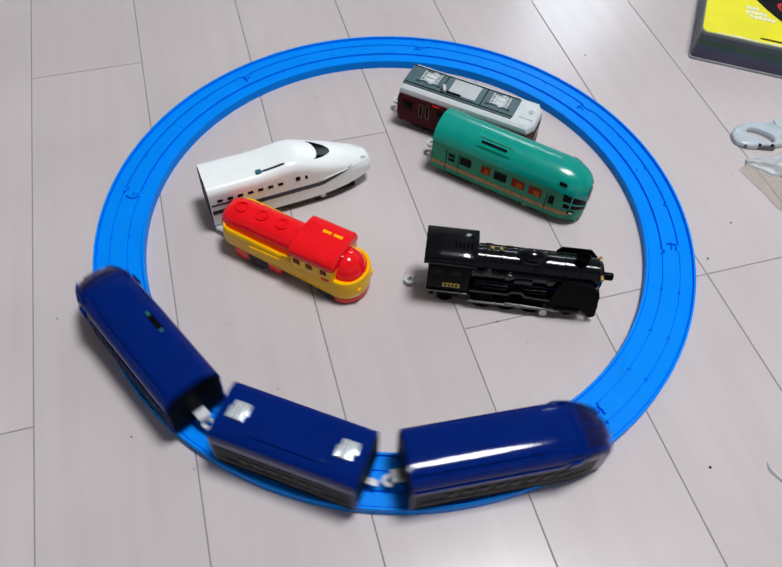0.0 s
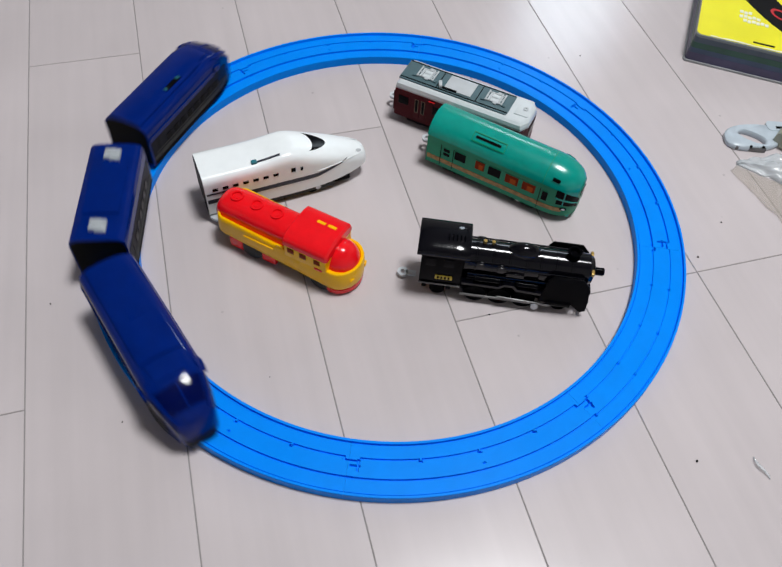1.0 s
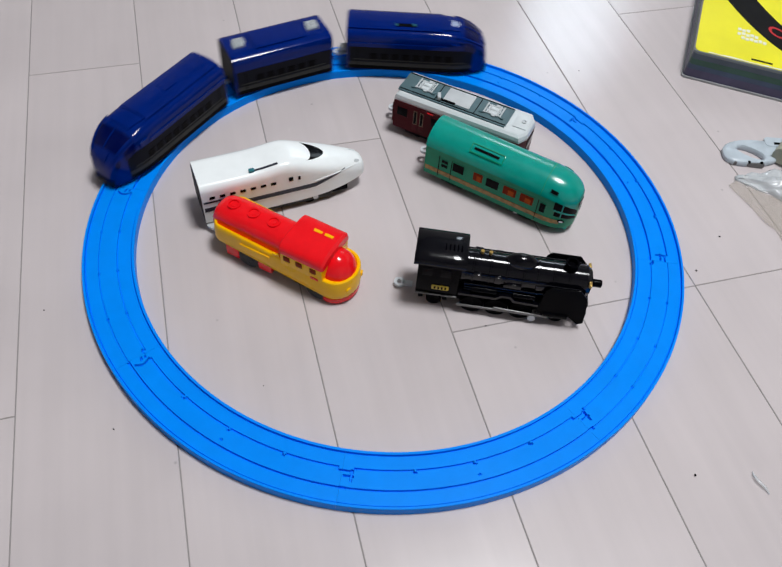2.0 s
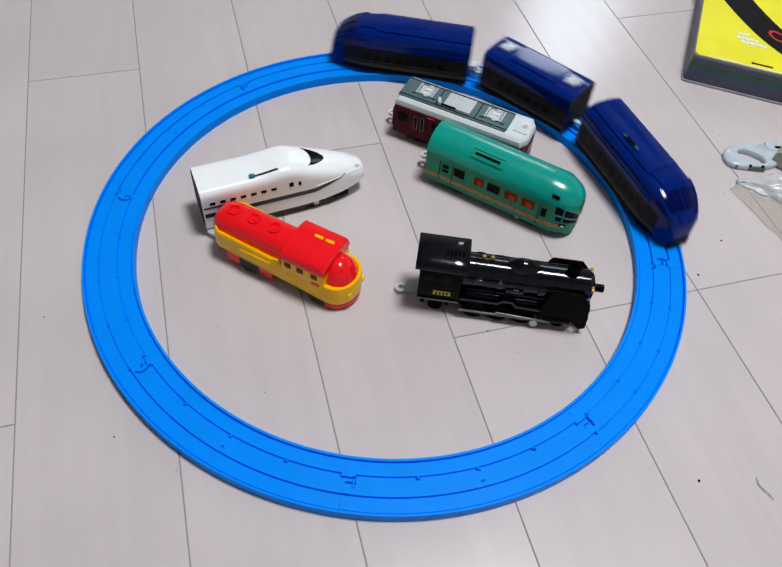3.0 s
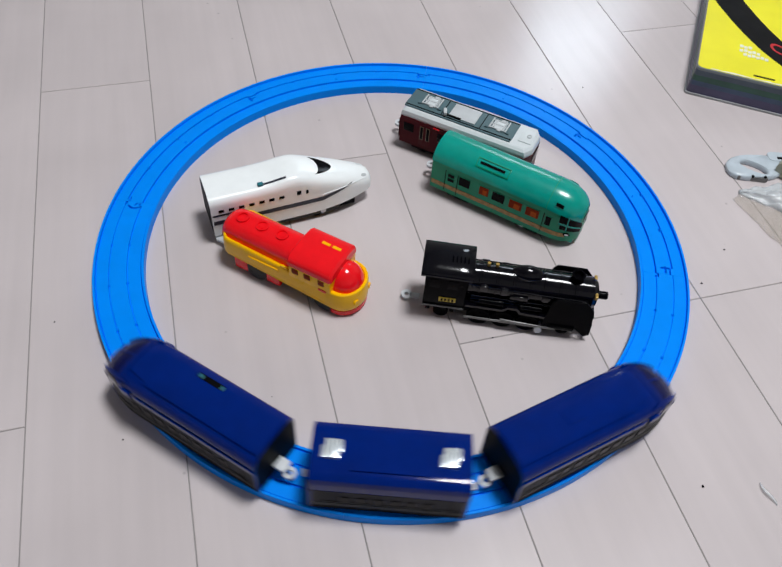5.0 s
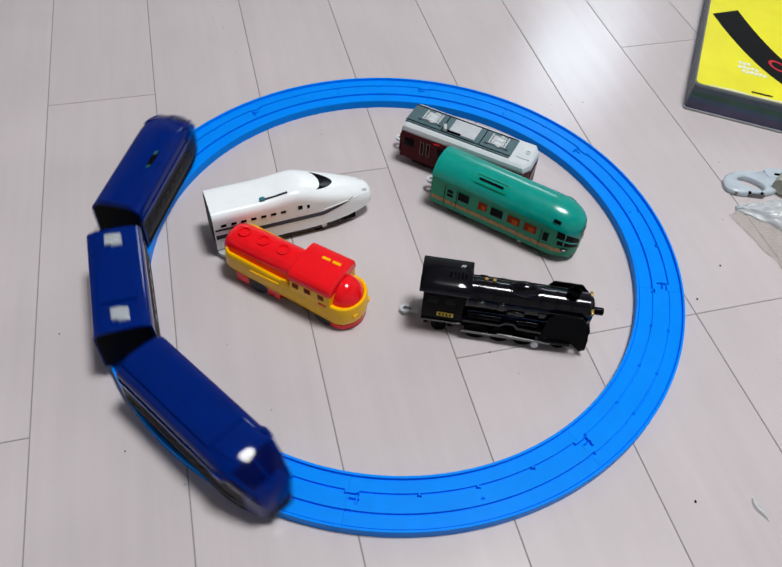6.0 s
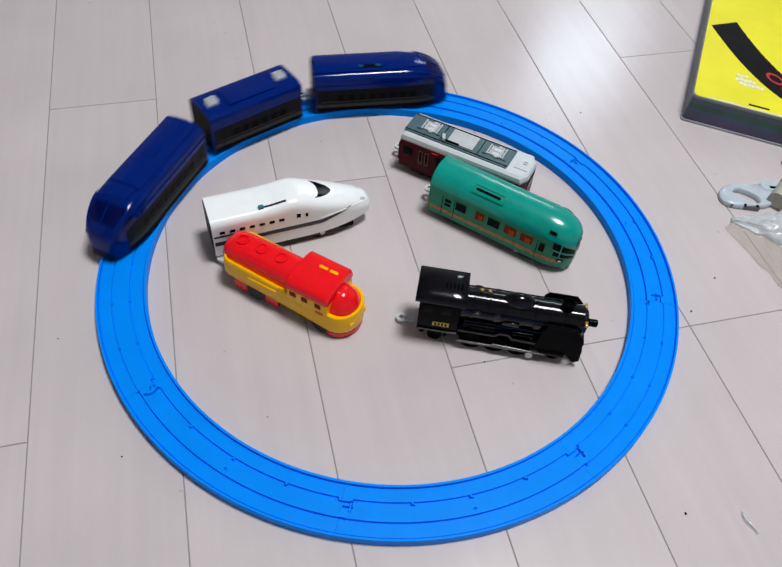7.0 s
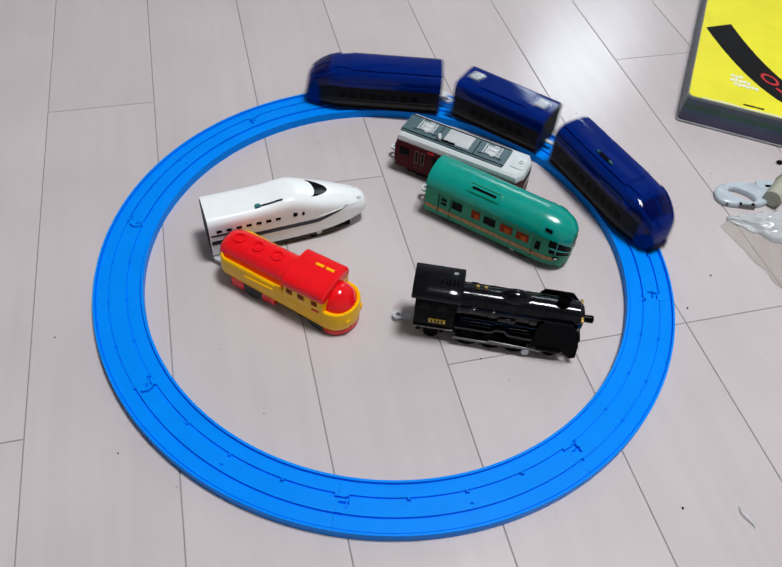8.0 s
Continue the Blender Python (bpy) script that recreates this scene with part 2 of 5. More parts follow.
class Hull:
    """A body lofted along x. Each station: x, half width, foot, shoulder, top, squareness of the roof's curve."""

    def __init__(self, stations):
        self.s = np.array(stations, float)

    def at(self, x):
        return [float(np.interp(x, self.s[:, 0], self.s[:, k])) for k in range(1, 6)]

    def section(self, x, n=41):
        w, zb, zs, zt, p = self.at(x)
        a = np.linspace(0, math.pi / 2, 40)
        y = -w * np.cos(a) ** (2 / p)
        z = zs + (zt - zs) * np.sin(a) ** (2 / p)
        y = np.concatenate([[-w, -w], y[1:]])
        z = np.concatenate([[zb, zs], z[1:]])
        y = np.concatenate([y, -y[-2::-1]])
        z = np.concatenate([z, z[-2::-1]])
        s = np.concatenate([[0], np.cumsum(np.hypot(np.diff(y), np.diff(z)))])
        t = np.linspace(0, s[-1], n)
        return np.interp(t, s, y), np.interp(t, s, z)

    def mesh(self, bm, xs, n=41, low=None):
        rings = []
        for x in xs:
            y, z = self.section(x, n)
            if low is not None:
                z = np.maximum(z, low)
            rings.append([bm.verts.new((x, a, b)) for a, b in zip(y, z)])
        for a, b in zip(rings, rings[1:]):
            for k in range(n - 1):
                bm.faces.new((a[k], a[k + 1], b[k + 1], b[k]))
            bm.faces.new((a[0], b[0], b[-1], a[-1]))
        bm.faces.new(rings[0])
        bm.faces.new(rings[-1])
        return bm

    def side(self, x, z, sign):
        y, zz = self.section(x, 161)
        half = 81
        return Vector((x, sign * abs(float(np.interp(z, zz[:half], y[:half]))), z))

    def roof(self, x, y):
        yy, zz = self.section(x, 161)
        return Vector((x, y, float(np.interp(y, yy, zz))))

    def arc(self, x, v):
        yy, zz = self.section(x, 161)
        k = np.linspace(0, 1, 161)
        return Vector((x, float(np.interp(v, k, yy)), float(np.interp(v, k, zz))))


def patch(bm, place, na=6, nb=4, off=0.0003, depth=0.0006, disc=False):
    """A thin shell that lies on the surface place(a, b), a and b from 0 to 1."""
    def spot(a, b, o):
        p = place(a, b)
        e = 0.02
        da = place(min(1, a + e), b) - place(max(0, a - e), b)
        db = place(a, min(1, b + e)) - place(a, max(0, b - e))
        nrm = da.cross(db)
        nrm = nrm.normalized() if nrm.length > 1e-12 else Vector((0, 0, 1))
        if nrm.dot(p - Vector((p.x - 0.004 if p.x > 0.05 else p.x, 0, 0.02))) < 0:
            nrm = -nrm
        return p + nrm * o
    if disc:
        rings = []
        for i in range(nb + 1):
            r = 0.5 * i / nb
            rings.append([(0.5 + r * math.cos(2 * math.pi * k / na), 0.5 + r * math.sin(2 * math.pi * k / na)) for k in range(na)])
        c = bm.verts.new(spot(0.5, 0.5, off))
        vs = [[bm.verts.new(spot(a, b, off)) for a, b in ring] for ring in rings[1:]]
        vs.append([bm.verts.new(spot(a, b, off - depth)) for a, b in rings[-1]])
        for k in range(na):
            bm.faces.new((c, vs[0][k], vs[0][(k + 1) % na]))
        for r0, r1 in zip(vs, vs[1:]):
            for k in range(na):
                bm.faces.new((r0[k], r1[k], r1[(k + 1) % na], r0[(k + 1) % na]))
        return bm
    grid = [[bm.verts.new(spot(i / na, j / nb, off)) for j in range(nb + 1)] for i in range(na + 1)]
    for i in range(na):
        for j in range(nb):
            bm.faces.new((grid[i][j], grid[i + 1][j], grid[i + 1][j + 1], grid[i][j + 1]))
    rim = [(i, 0) for i in range(na)] + [(na, j) for j in range(nb)] + [(i, nb) for i in range(na, 0, -1)] + [(0, j) for j in range(nb, 0, -1)]
    low = [bm.verts.new(spot(i / na, j / nb, off - depth)) for i, j in rim]
    for k in range(len(rim)):
        a, b = rim[k], rim[(k + 1) % len(rim)]
        bm.faces.new((grid[a[0]][a[1]], grid[b[0]][b[1]], low[(k + 1) % len(rim)], low[k]))
    return bm


def side_patch(hull, x0, x1, z0, z1, sign, off=0.0003, na=4, nb=4):
    return patch(bmesh.new(), lambda a, b: hull.side(x0 + (x1 - x0) * a, z0 + (z1 - z0) * b, sign), na, nb, off)


def roof_patch(hull, x0, x1, y0, y1, off=0.0003, na=6, nb=4):
    return patch(bmesh.new(), lambda a, b: hull.roof(x0 + (x1 - x0) * a, y0 + (y1 - y0) * b), na, nb, off)


def ring_loop(bm, m, r_out, r_in, z0, z1, n=24):
    """A flat washer."""
    def circle(r, z):
        return [bm.verts.new(m @ Vector((r * math.cos(2 * math.pi * k / n), r * math.sin(2 * math.pi * k / n), z))) for k in range(n)]
    loops = [circle(r_out, z0), circle(r_out, z1), circle(r_in, z1), circle(r_in, z0)]
    for a, b in zip(loops, loops[1:] + loops[:1]):
        for k in range(n):
            bm.faces.new((a[k], a[(k + 1) % n], b[(k + 1) % n], b[k]))
    return bm


def coupler(parent, x, z, sign, material, ring=True):
    """The loop or hook with which a toy car takes the next one."""
    bm = bmesh.new()
    box(bm, (x + sign * 0.003, 0, z), (0.008, 0.0045, 0.0022), 0.0005)
    if ring:
        ring_loop(bm, Matrix.Translation((x + sign * 0.009, 0, z - 0.0011)), 0.0042, 0.0018, 0, 0.0022)
    return part("coupler", bm, material, parent, "milky plastic coupling loop")


def wheel_pair(parent, x, r, track=0.0125, width=0.004, z=None, material=None, name="wheelset"):
    bm = bmesh.new()
    for s in (-1, 1):
        m = Matrix.Translation((0, s * track, 0)) @ Matrix.Rotation(radians(90), 4, "X")
        lathe(bm, [(r * 0.3, -width / 2 - 0.0004), (r * 0.75, -width / 2), (r * 0.97, -width / 2), (r, -width / 2 + 0.0004), (r, width / 2 - 0.0004), (r * 0.97, width / 2), (r * 0.75, width / 2), (r * 0.3, width / 2 + 0.0004)], m, 20)
        for k in range(5):
            a = 2 * math.pi * k / 5
            box(bm, (0.5 * r * math.cos(a), s * (track + width / 2), 0.5 * r * math.sin(a)), (r * 0.18, 0.0012, r * 0.18))
    rod(bm, (0, -track, 0), (0, track, 0), r * 0.2, n=10)
    ob = part(name, bm, material or MATT, parent)
    ob.location = (x, 0, r if z is None else z)
    return ob


# ---- room ----
def room_box(name, c, s, material, label, category=""):
    ob = part(name, one_box(c, s), material, None, "", smooth=False)
    ob.matrix_world = ROOM
    return tagged(ob, label, category or name.split("_")[0], "", "structure")


HALF = 2.6
room_box("wall_south", (0, -HALF - 0.05, CEILING / 2), (2 * HALF, 0.1, CEILING), WALL, "plain pale papered room wall", "wall")
room_box("wall_west", (-HALF - 0.05, 0, CEILING / 2), (0.1, 2 * HALF + 0.2, CEILING), WALL, "plain pale papered room wall", "wall")
room_box("wall_east", (HALF + 0.05, 0, CEILING / 2), (0.1, 2 * HALF + 0.2, CEILING), WALL, "plain pale papered room wall", "wall")
room_box("ceiling", (0, 0, CEILING + 0.05), (2 * HALF + 0.2, 2 * HALF + 0.2, 0.1), CEILING_PAPER, "plain pale flat ceiling", "ceiling")


def window_wall():
    bm = bmesh.new()
    x0, x1, z0, z1 = 1.34, 2.06, 1.30, 2.20
    y = HALF + 0.05
    for a, b, c, d in ((-HALF, x0, 0, CEILING), (x1, HALF, 0, CEILING), (x0, x1, 0, z0), (x0, x1, z1, CEILING)):
        box(bm, ((a + b) / 2, y, (c + d) / 2), (b - a, 0.1, d - c))
    ob = part("wall_north", bm, WALL, None, "", smooth=False)
    ob.matrix_world = ROOM
    tagged(ob, "pale papered wall with a window opening", "wall", "", "structure")
    win = thing("window_1", ROOM, "pale framed window letting in daylight", "window", "", "structure")
    fr = bmesh.new()
    for a, b, c, d in ((x0, x0 + 0.04, z0, z1), (x1 - 0.04, x1, z0, z1), (x0 + 0.04, x1 - 0.04, z0, z0 + 0.04), (x0 + 0.04, x1 - 0.04, z1 - 0.04, z1)):
        box(fr, ((a + b) / 2, y, (c + d) / 2), (b - a, 0.06, d - c), 0.003)
    part("window_frame", fr, FRAME, win, smooth=False)


window_wall()

lamp_body = thing("ceiling_light", pose(0.46, -0.04, CEILING), "round white ceiling light with a flat base", "ceiling light")
part("base", lathe(bmesh.new(), [(0.25, -0.09), (0.27, -0.07), (0.27, 0.0)], Matrix(), 48), WALL, lamp_body)


# ---- track ----
R_OUT, R_IN, RIM = 0.2340, 0.1961, 0.0080
TRACK_TURN = -95.1
BED = 0.0064


def track_piece_mesh(lugs, bracket=False):
    """One curved rail of 45 degrees: rims, wheel beds, grooves, lugs and the joint's slots.

    lugs: the groove that carries the lugs ("inner", "outer" or "both"); bracket: a curved slot across the strip at its start.
    """
    g_in, g_out = 0.2086, 0.2220
    middle = g_in + g_out
    stations = [R_IN, R_IN + 0.0002, 0.1980, 0.1982, 0.1986, 0.1989]
    stations += list(np.linspace(0.1996, 0.2070, 6)) + list(np.linspace(0.2074, 0.2108, 18)) + list(np.linspace(0.2112, 0.2194, 15))
    stations += list(np.linspace(0.2198, 0.2234, 18)) + list(np.linspace(0.2242, 0.2312, 6)) + [0.2317, 0.2320, 0.2323, R_OUT - 0.0002, R_OUT]
    angles = [0.014] + list(np.arange(0.12, 3.6, 0.12)) + list(np.arange(3.75, 41.3, 0.25)) + list(np.arange(41.4, 44.95, 0.12)) + [44.986]

    def height(r, a):
        if r <= R_IN or r >= R_OUT:
            return RIM - 0.0006
        if r <= 0.1980 or r >= 0.2323:
            return RIM
        if r <= 0.1986 or r >= 0.2317:
            return BED - 0.0010
        z = BED + 0.0004 if g_in + 0.0004 < r < g_out - 0.0004 else BED
        q = middle - r if lugs == "outer" else r      # the pattern, mirrored across the strip
        arc = math.radians(a) * r
        back = math.radians(45 - a) * r
        if bracket and arc < 0.0100:
            if abs(arc - 0.0072 + 0.0022 * ((q - 0.2147) / 0.005) ** 2) < 0.0007 and 0.2088 < q < 0.2200:
                return BED - 0.0022
            for c, w in ((0.2110, 0.0026), (0.2140, 0.0030)):
                if abs(q - c - 0.3 * (arc - 0.003)) < 0.0006 and 0.0012 < arc < 0.0012 + w:
                    return BED - 0.0020
            if abs(q - g_out) < 0.0009 and arc < 0.0034:
                return BED - 0.0024
            if abs(q - g_in) < 0.0010 and arc < 0.0050:
                return z
        elif a < 3.2:
            if abs(q - g_out) < 0.0010 and arc < 0.0040:
                return BED - 0.0024
            if abs(arc - 0.0064) < 0.0007 and 0.2092 < q < 0.2172:
                return BED - 0.0022
            if abs(arc - 0.0046) < 0.0034 and abs(q - 0.2138) < 0.0006:
                return BED - 0.0022
            if abs(q - g_in) < 0.0010 and arc < 0.0088:
                return BED - 0.0022 if 0.0072 < arc else z
            if abs(q - 0.2104) < 0.0006 and arc < 0.0058:
                return BED - 0.0020
        if a > 42.8:
            if abs(back - 0.0034) < 0.0008 and 0.2080 < q < 0.2108:
                return BED - 0.0020
            if abs(q - 0.2104) < 0.0006 and back < 0.0034:
                return BED - 0.0020
            if abs(q - g_in) < 0.0009 and back < 0.0026:
                return z
        for mark in (12.6, 23.4, 34.5):
            s = math.radians(a - mark) * r
            for g, inward, strong in ((g_in, 1, True), (g_out, -1, lugs == "both")):
                d = math.hypot(s, q - g)
                if strong:
                    if d < 0.0010:
                        return BED + 0.0007 if lugs != "both" else BED - 0.0020
                    if lugs != "both" and d < 0.0021 and (q - g) * inward > 0.0004 and s < 0.0009:
                        return BED - 0.0018
                elif mark == 23.4 and math.hypot(s, q - g + 0.0045) < 0.0007:
                    return BED - 0.0012
        wide = 0.0005 if lugs == "both" else 0.0008
        if abs(r - g_in) < wide or abs(r - g_out) < wide:
            return BED - (0.0009 if lugs == "both" else 0.0018)
        return z

    def strip(name, low, high):
        """One part of the rail between two radii, closed on all sides."""
        rs = [r for r in stations if low <= r <= high]
        rs = ([low] if rs[0] > low else []) + rs + ([high] if rs[-1] < high else [])
        verts, faces = [], []
        n = len(rs) + 2
        for a in angles:
            ca, sa = math.cos(radians(a)), math.sin(radians(a))
            verts.append((rs[0] * ca, rs[0] * sa, 0.0))
            verts.extend((r * ca, r * sa, height(r, a)) for r in rs)
            verts.append((rs[-1] * ca, rs[-1] * sa, 0.0))
        for i in range(len(angles) - 1):
            for j in range(n):
                k = (j + 1) % n
                faces.append((i * n + j, i * n + k, (i + 1) * n + k, (i + 1) * n + j))
        faces.append(tuple(range(n)))
        faces.append(tuple(range((len(angles) - 1) * n, len(angles) * n)))
        mesh = bpy.data.meshes.new(name)
        mesh.from_pydata(verts, [], faces)
        bm = bmesh.new()
        bm.from_mesh(mesh)
        bmesh.ops.recalc_face_normals(bm, faces=bm.faces)
        bm.to_mesh(mesh)
        bm.free()
        mesh.materials.append(RAIL)
        return mesh
    return [("inner_rail", strip("inner_rail", R_IN, g_in)), ("centre_strip", strip("centre_strip", g_in, g_out)), ("outer_rail", strip("outer_rail", g_out, R_OUT))]


def track():
    kinds = {"near": track_piece_mesh("inner"), "far": track_piece_mesh("outer"), "turned": track_piece_mesh("both"),
             "turned_slot": track_piece_mesh("both", True), "near_slot": track_piece_mesh("inner", True)}
    laid = ("near", "turned", "far", "far", "far", "far", "turned_slot", "near_slot")
    for k, kind in enumerate(laid):
        piece = thing("curved_track", pose(0, 0, 0, 0, 0, TRACK_TURN + 45 * k), "sky-blue plastic curved toy rail on the floor", "toy track", "rails of the toy circle")
        for name, mesh in kinds[kind]:
            ob = new(name, mesh)
            ob.parent = piece


track()


# ---- the moving train ----
NOSE = 0.1320


def end_hull():
    st = []
    for x in list(np.linspace(0, 0.086, 12)) + list(np.linspace(0.087, NOSE, 70)):
        u = max(0.0, (x - 0.086) / (NOSE - 0.086))
        fall = math.sqrt(max(0.0, 1 - u ** 2.2))
        v = max(0.0, (x - 0.098) / (NOSE - 0.098))
        w = 0.0197 * (1 - 0.40 * v ** 1.7)
        if v > 0.86:
            w *= 1 - 0.30 * ((v - 0.86) / 0.14) ** 2.2
        top = 0.0175 + 0.0275 * fall
        st.append((x, w, 0.0045, max(0.012, min(0.034, top - 0.010 + 0.003 * u)), top, 3.0 - 0.6 * u))
    return Hull(st)


def mid_hull():
    return Hull([(x, 0.0197, 0.0045, 0.034, 0.0430, 4.4) for x in np.linspace(0, 0.095, 12)])


def rear_mouth(car, hull, x, sign):
    """The open black end of a car with its lip."""
    bm = bmesh.new()
    y, z = hull.section(x if sign > 0 else x, 41)
    cy, cz = 0.0, 0.024
    ring = [bm.verts.new((x + sign * 0.0004, cy + (a - cy) * 0.93, cz + (b - cz) * 0.92)) for a, b in zip(y, z)]
    bm.faces.new(ring)
    ring2 = [bm.verts.new((x - sign * 0.0006, v.co.y, v.co.z)) for v in ring]
    for k in range(len(ring)):
        j = (k + 1) % len(ring)
        bm.faces.new((ring[k], ring[j], ring2[j], ring2[k]))
    part("end_opening", bm, MATT, car, "dark hollow car end")


def car_sides(car, hull, x0, x1, wins):
    for s in (-1, 1):
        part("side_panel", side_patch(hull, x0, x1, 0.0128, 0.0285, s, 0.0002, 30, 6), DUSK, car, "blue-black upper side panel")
        part("side_band", side_patch(hull, x0, x1, 0.0088, 0.0126, s, 0.0004, 30, 4), SKIRT, car, "dull grey lower side band")
        part("side_skirt", side_patch(hull, x0, x1, 0.0050, 0.0086, s, 0.0003, 30, 3), MATT, car, "black underframe skirt")
        part("belt_line", side_patch(hull, x0 + 0.004, x1 - 0.006, 0.0148, 0.0155, s, 0.0006, 20, 2), SKIRT, car)
        for a, b in wins:
            part("window", side_patch(hull, a, b, 0.0162, 0.0222, s, 0.0006, 3, 3), GLASS, car)
        part("door_line", side_patch(hull, x0 + 0.008, x0 + 0.0086, 0.007, 0.026, s, 0.0005, 2, 4), GLASS, car)


def chassis(car, x0, x1, bog):
    part("chassis", one_box(((x0 + x1) / 2, 0, 0.0062), (x1 - x0, 0.026, 0.0055), 0.001), MATT, car)
    for x in bog:
        part("bogie_frame", one_box((x, 0, 0.0055), (0.022, 0.0335, 0.005), 0.0012), MATT, car)


def end_car(label, powered):
    car = thing("train_end_car", Matrix(), label, "toy train", "cars of the moving train")
    hull = end_hull()
    xs = list(np.linspace(0, 0.086, 8)) + [0.086 + (NOSE - 0.086) * math.sin(radians(90 * k / 32)) for k in range(1, 33)]
    part("body", hull.mesh(bmesh.new(), xs), NAVY, car)
    # raised roof panel with a stepped front that narrows towards the windscreen
    part("roof_panel", patch(bmesh.new(), lambda a, b: hull.roof(0.001 + 0.087 * a, -0.0138 + 0.0276 * b) + Vector((0, 0, 0.0006 * (1 - (2 * b - 1) ** 2))), 16, 18, 0.0013, 0.0014), NAVY, car)
    part("roof_step", patch(bmesh.new(), lambda a, b: hull.roof(0.0884 + 0.0150 * a, (0.0120 - 0.0022 * a) * (2 * b - 1)), 8, 10, 0.0011, 0.0012), NAVY, car)
    car_sides(car, hull, 0.002, 0.1180, [(0.022 + 0.0100 * k, 0.0286 + 0.0100 * k) for k in range(8)])
    part("windscreen", patch(bmesh.new(), lambda a, b: hull.arc(0.1085 + 0.0150 * a, 0.36 + 0.28 * b), 10, 14, 0.0003), SCREEN, car, "dark navy windscreen")
    part("screen_bar", patch(bmesh.new(), lambda a, b: hull.arc(0.1085 + 0.0150 * a, 0.494 + 0.012 * b), 8, 3, 0.0008), NAVY, car)
    part("bonnet_ridge", patch(bmesh.new(), lambda a, b: hull.arc(0.1245 + 0.0050 * a, 0.42 + 0.16 * b), 8, 8, 0.0008), NAVY, car)
    part("brow", patch(bmesh.new(), lambda a, b: hull.arc(0.1045 + 0.0036 * a, 0.31 + 0.38 * b), 6, 20, 0.0010), NAVY, car, "raised brow over the windscreen")
    part("front_skirt", slab(bmesh.new(), rounded(0.1150, 0.1335, -0.0105, 0.0105, 0.0040), 0.0022, 0.0085), DUSK, car, "blue-black plough under the nose")
    for s in (-1, 1):
        part("side_glass", patch(bmesh.new(), lambda a, b: hull.arc(0.1090 + 0.0100 * a, 0.5 + s * (0.185 + 0.085 * b)), 5, 5, 0.0003), SCREEN, car)
        part("nose_ridge", patch(bmesh.new(), lambda a, b: hull.arc(0.1000 + 0.0270 * a, 0.5 + s * (0.150 + 0.016 * b)), 18, 4, 0.0012, 0.0013), NAVY, car)
        part("headlight", patch(bmesh.new(), lambda a, b: hull.arc(0.1235 + 0.0050 * a, 0.5 + s * (0.20 + 0.08 * b)), 14, 3, 0.0003, disc=True), SCREEN, car, "small dark headlight")
        part("shoulder_rail", patch(bmesh.new(), lambda a, b: hull.side(0.001 + 0.0930 * a, 0.0290 + 0.0040 * b, s), 14, 3, 0.0009, 0.0010), NAVY, car, "glossy raised shoulder rail")
        part("cheek", patch(bmesh.new(), lambda a, b: hull.arc(0.0965 + 0.0080 * a, 0.5 + s * (0.215 + 0.045 * b)), 6, 3, 0.0017, 0.0018), NAVY, car)
    if powered:
        part("switch_slot", roof_patch(hull, 0.044, 0.064, -0.0108, -0.0072, 0.0020, 6, 3), MATT, car)
        part("switch_lever", one_box((0.0615, -0.0090, 0.0462), (0.0030, 0.0028, 0.0022), 0.0006), TEAL, car, "teal plastic switch lever")
        part("slot_end", one_box((0.0452, -0.0090, 0.0464), (0.0018, 0.0030, 0.0012), 0.0003), TEAL, car)
    else:
        part("roof_vent", roof_patch(hull, 0.042, 0.054, -0.005, 0.005, 0.0024, 5, 4), NAVY, car)
    rear_mouth(car, hull, 0.0, -1)
    part("coupling_plate", one_box((-0.0035, 0, 0.0135), (0.0085, 0.0085, 0.0030), 0.0008), COUPLER, car, "milky plastic coupling plate")
    chassis(car, 0.004, 0.104, (0.026, 0.090))
    coupler(car, 0.0, 0.0075, -1, COUPLER)
    axles = [wheel_pair(car, x, 0.0062, 0.0135, 0.003) for x in (0.026, 0.090)]
    return car, axles


def middle_car(label):
    car = thing("train_middle_car", Matrix(), label, "toy train", "cars of the moving train")
    hull = mid_hull()
    part("body", hull.mesh(bmesh.new(), np.linspace(0, 0.095, 14)), NAVY, car)
    part("roof_panel", roof_patch(hull, 0.024, 0.071, -0.0125, 0.0125, 0.0012, 10, 10), NAVY, car)
    for x in (0.0125, 0.0825):
        bm = box(bmesh.new(), (x, 0, 0.0438), (0.0092, 0.0125, 0.003), 0.0009)
        box(bm, (x + 0.0052, 0.0022, 0.0435), (0.0022, 0.0080, 0.0026), 0.0006)
        box(bm, (x - 0.0052, -0.0022, 0.0435), (0.0022, 0.0080, 0.0026), 0.0006)
        unit = part("roof_unit", bm, SILVER, car, "silver roof cooling unit")
        grill = bmesh.new()
        for k in range(4):
            box(grill, (x - 0.0036 + 0.0024 * k, 0, 0.0454), (0.0009, 0.0105, 0.0006))
        part("grille", grill, PALE, unit)
    car_sides(car, hull, 0.002, 0.093, [(0.020 + 0.0100 * k, 0.0268 + 0.0100 * k) for k in range(6)])
    rear_mouth(car, hull, 0.0, -1)
    rear_mouth(car, hull, 0.095, 1)
    chassis(car, 0.004, 0.091, (0.020, 0.075))
    coupler(car, 0.0, 0.0075, -1, COUPLER, False)
    coupler(car, 0.095, 0.0075, 1, COUPLER, False)
    axles = [wheel_pair(car, x, 0.0062, 0.0135, 0.003) for x in (0.020, 0.075)]
    return car, axles


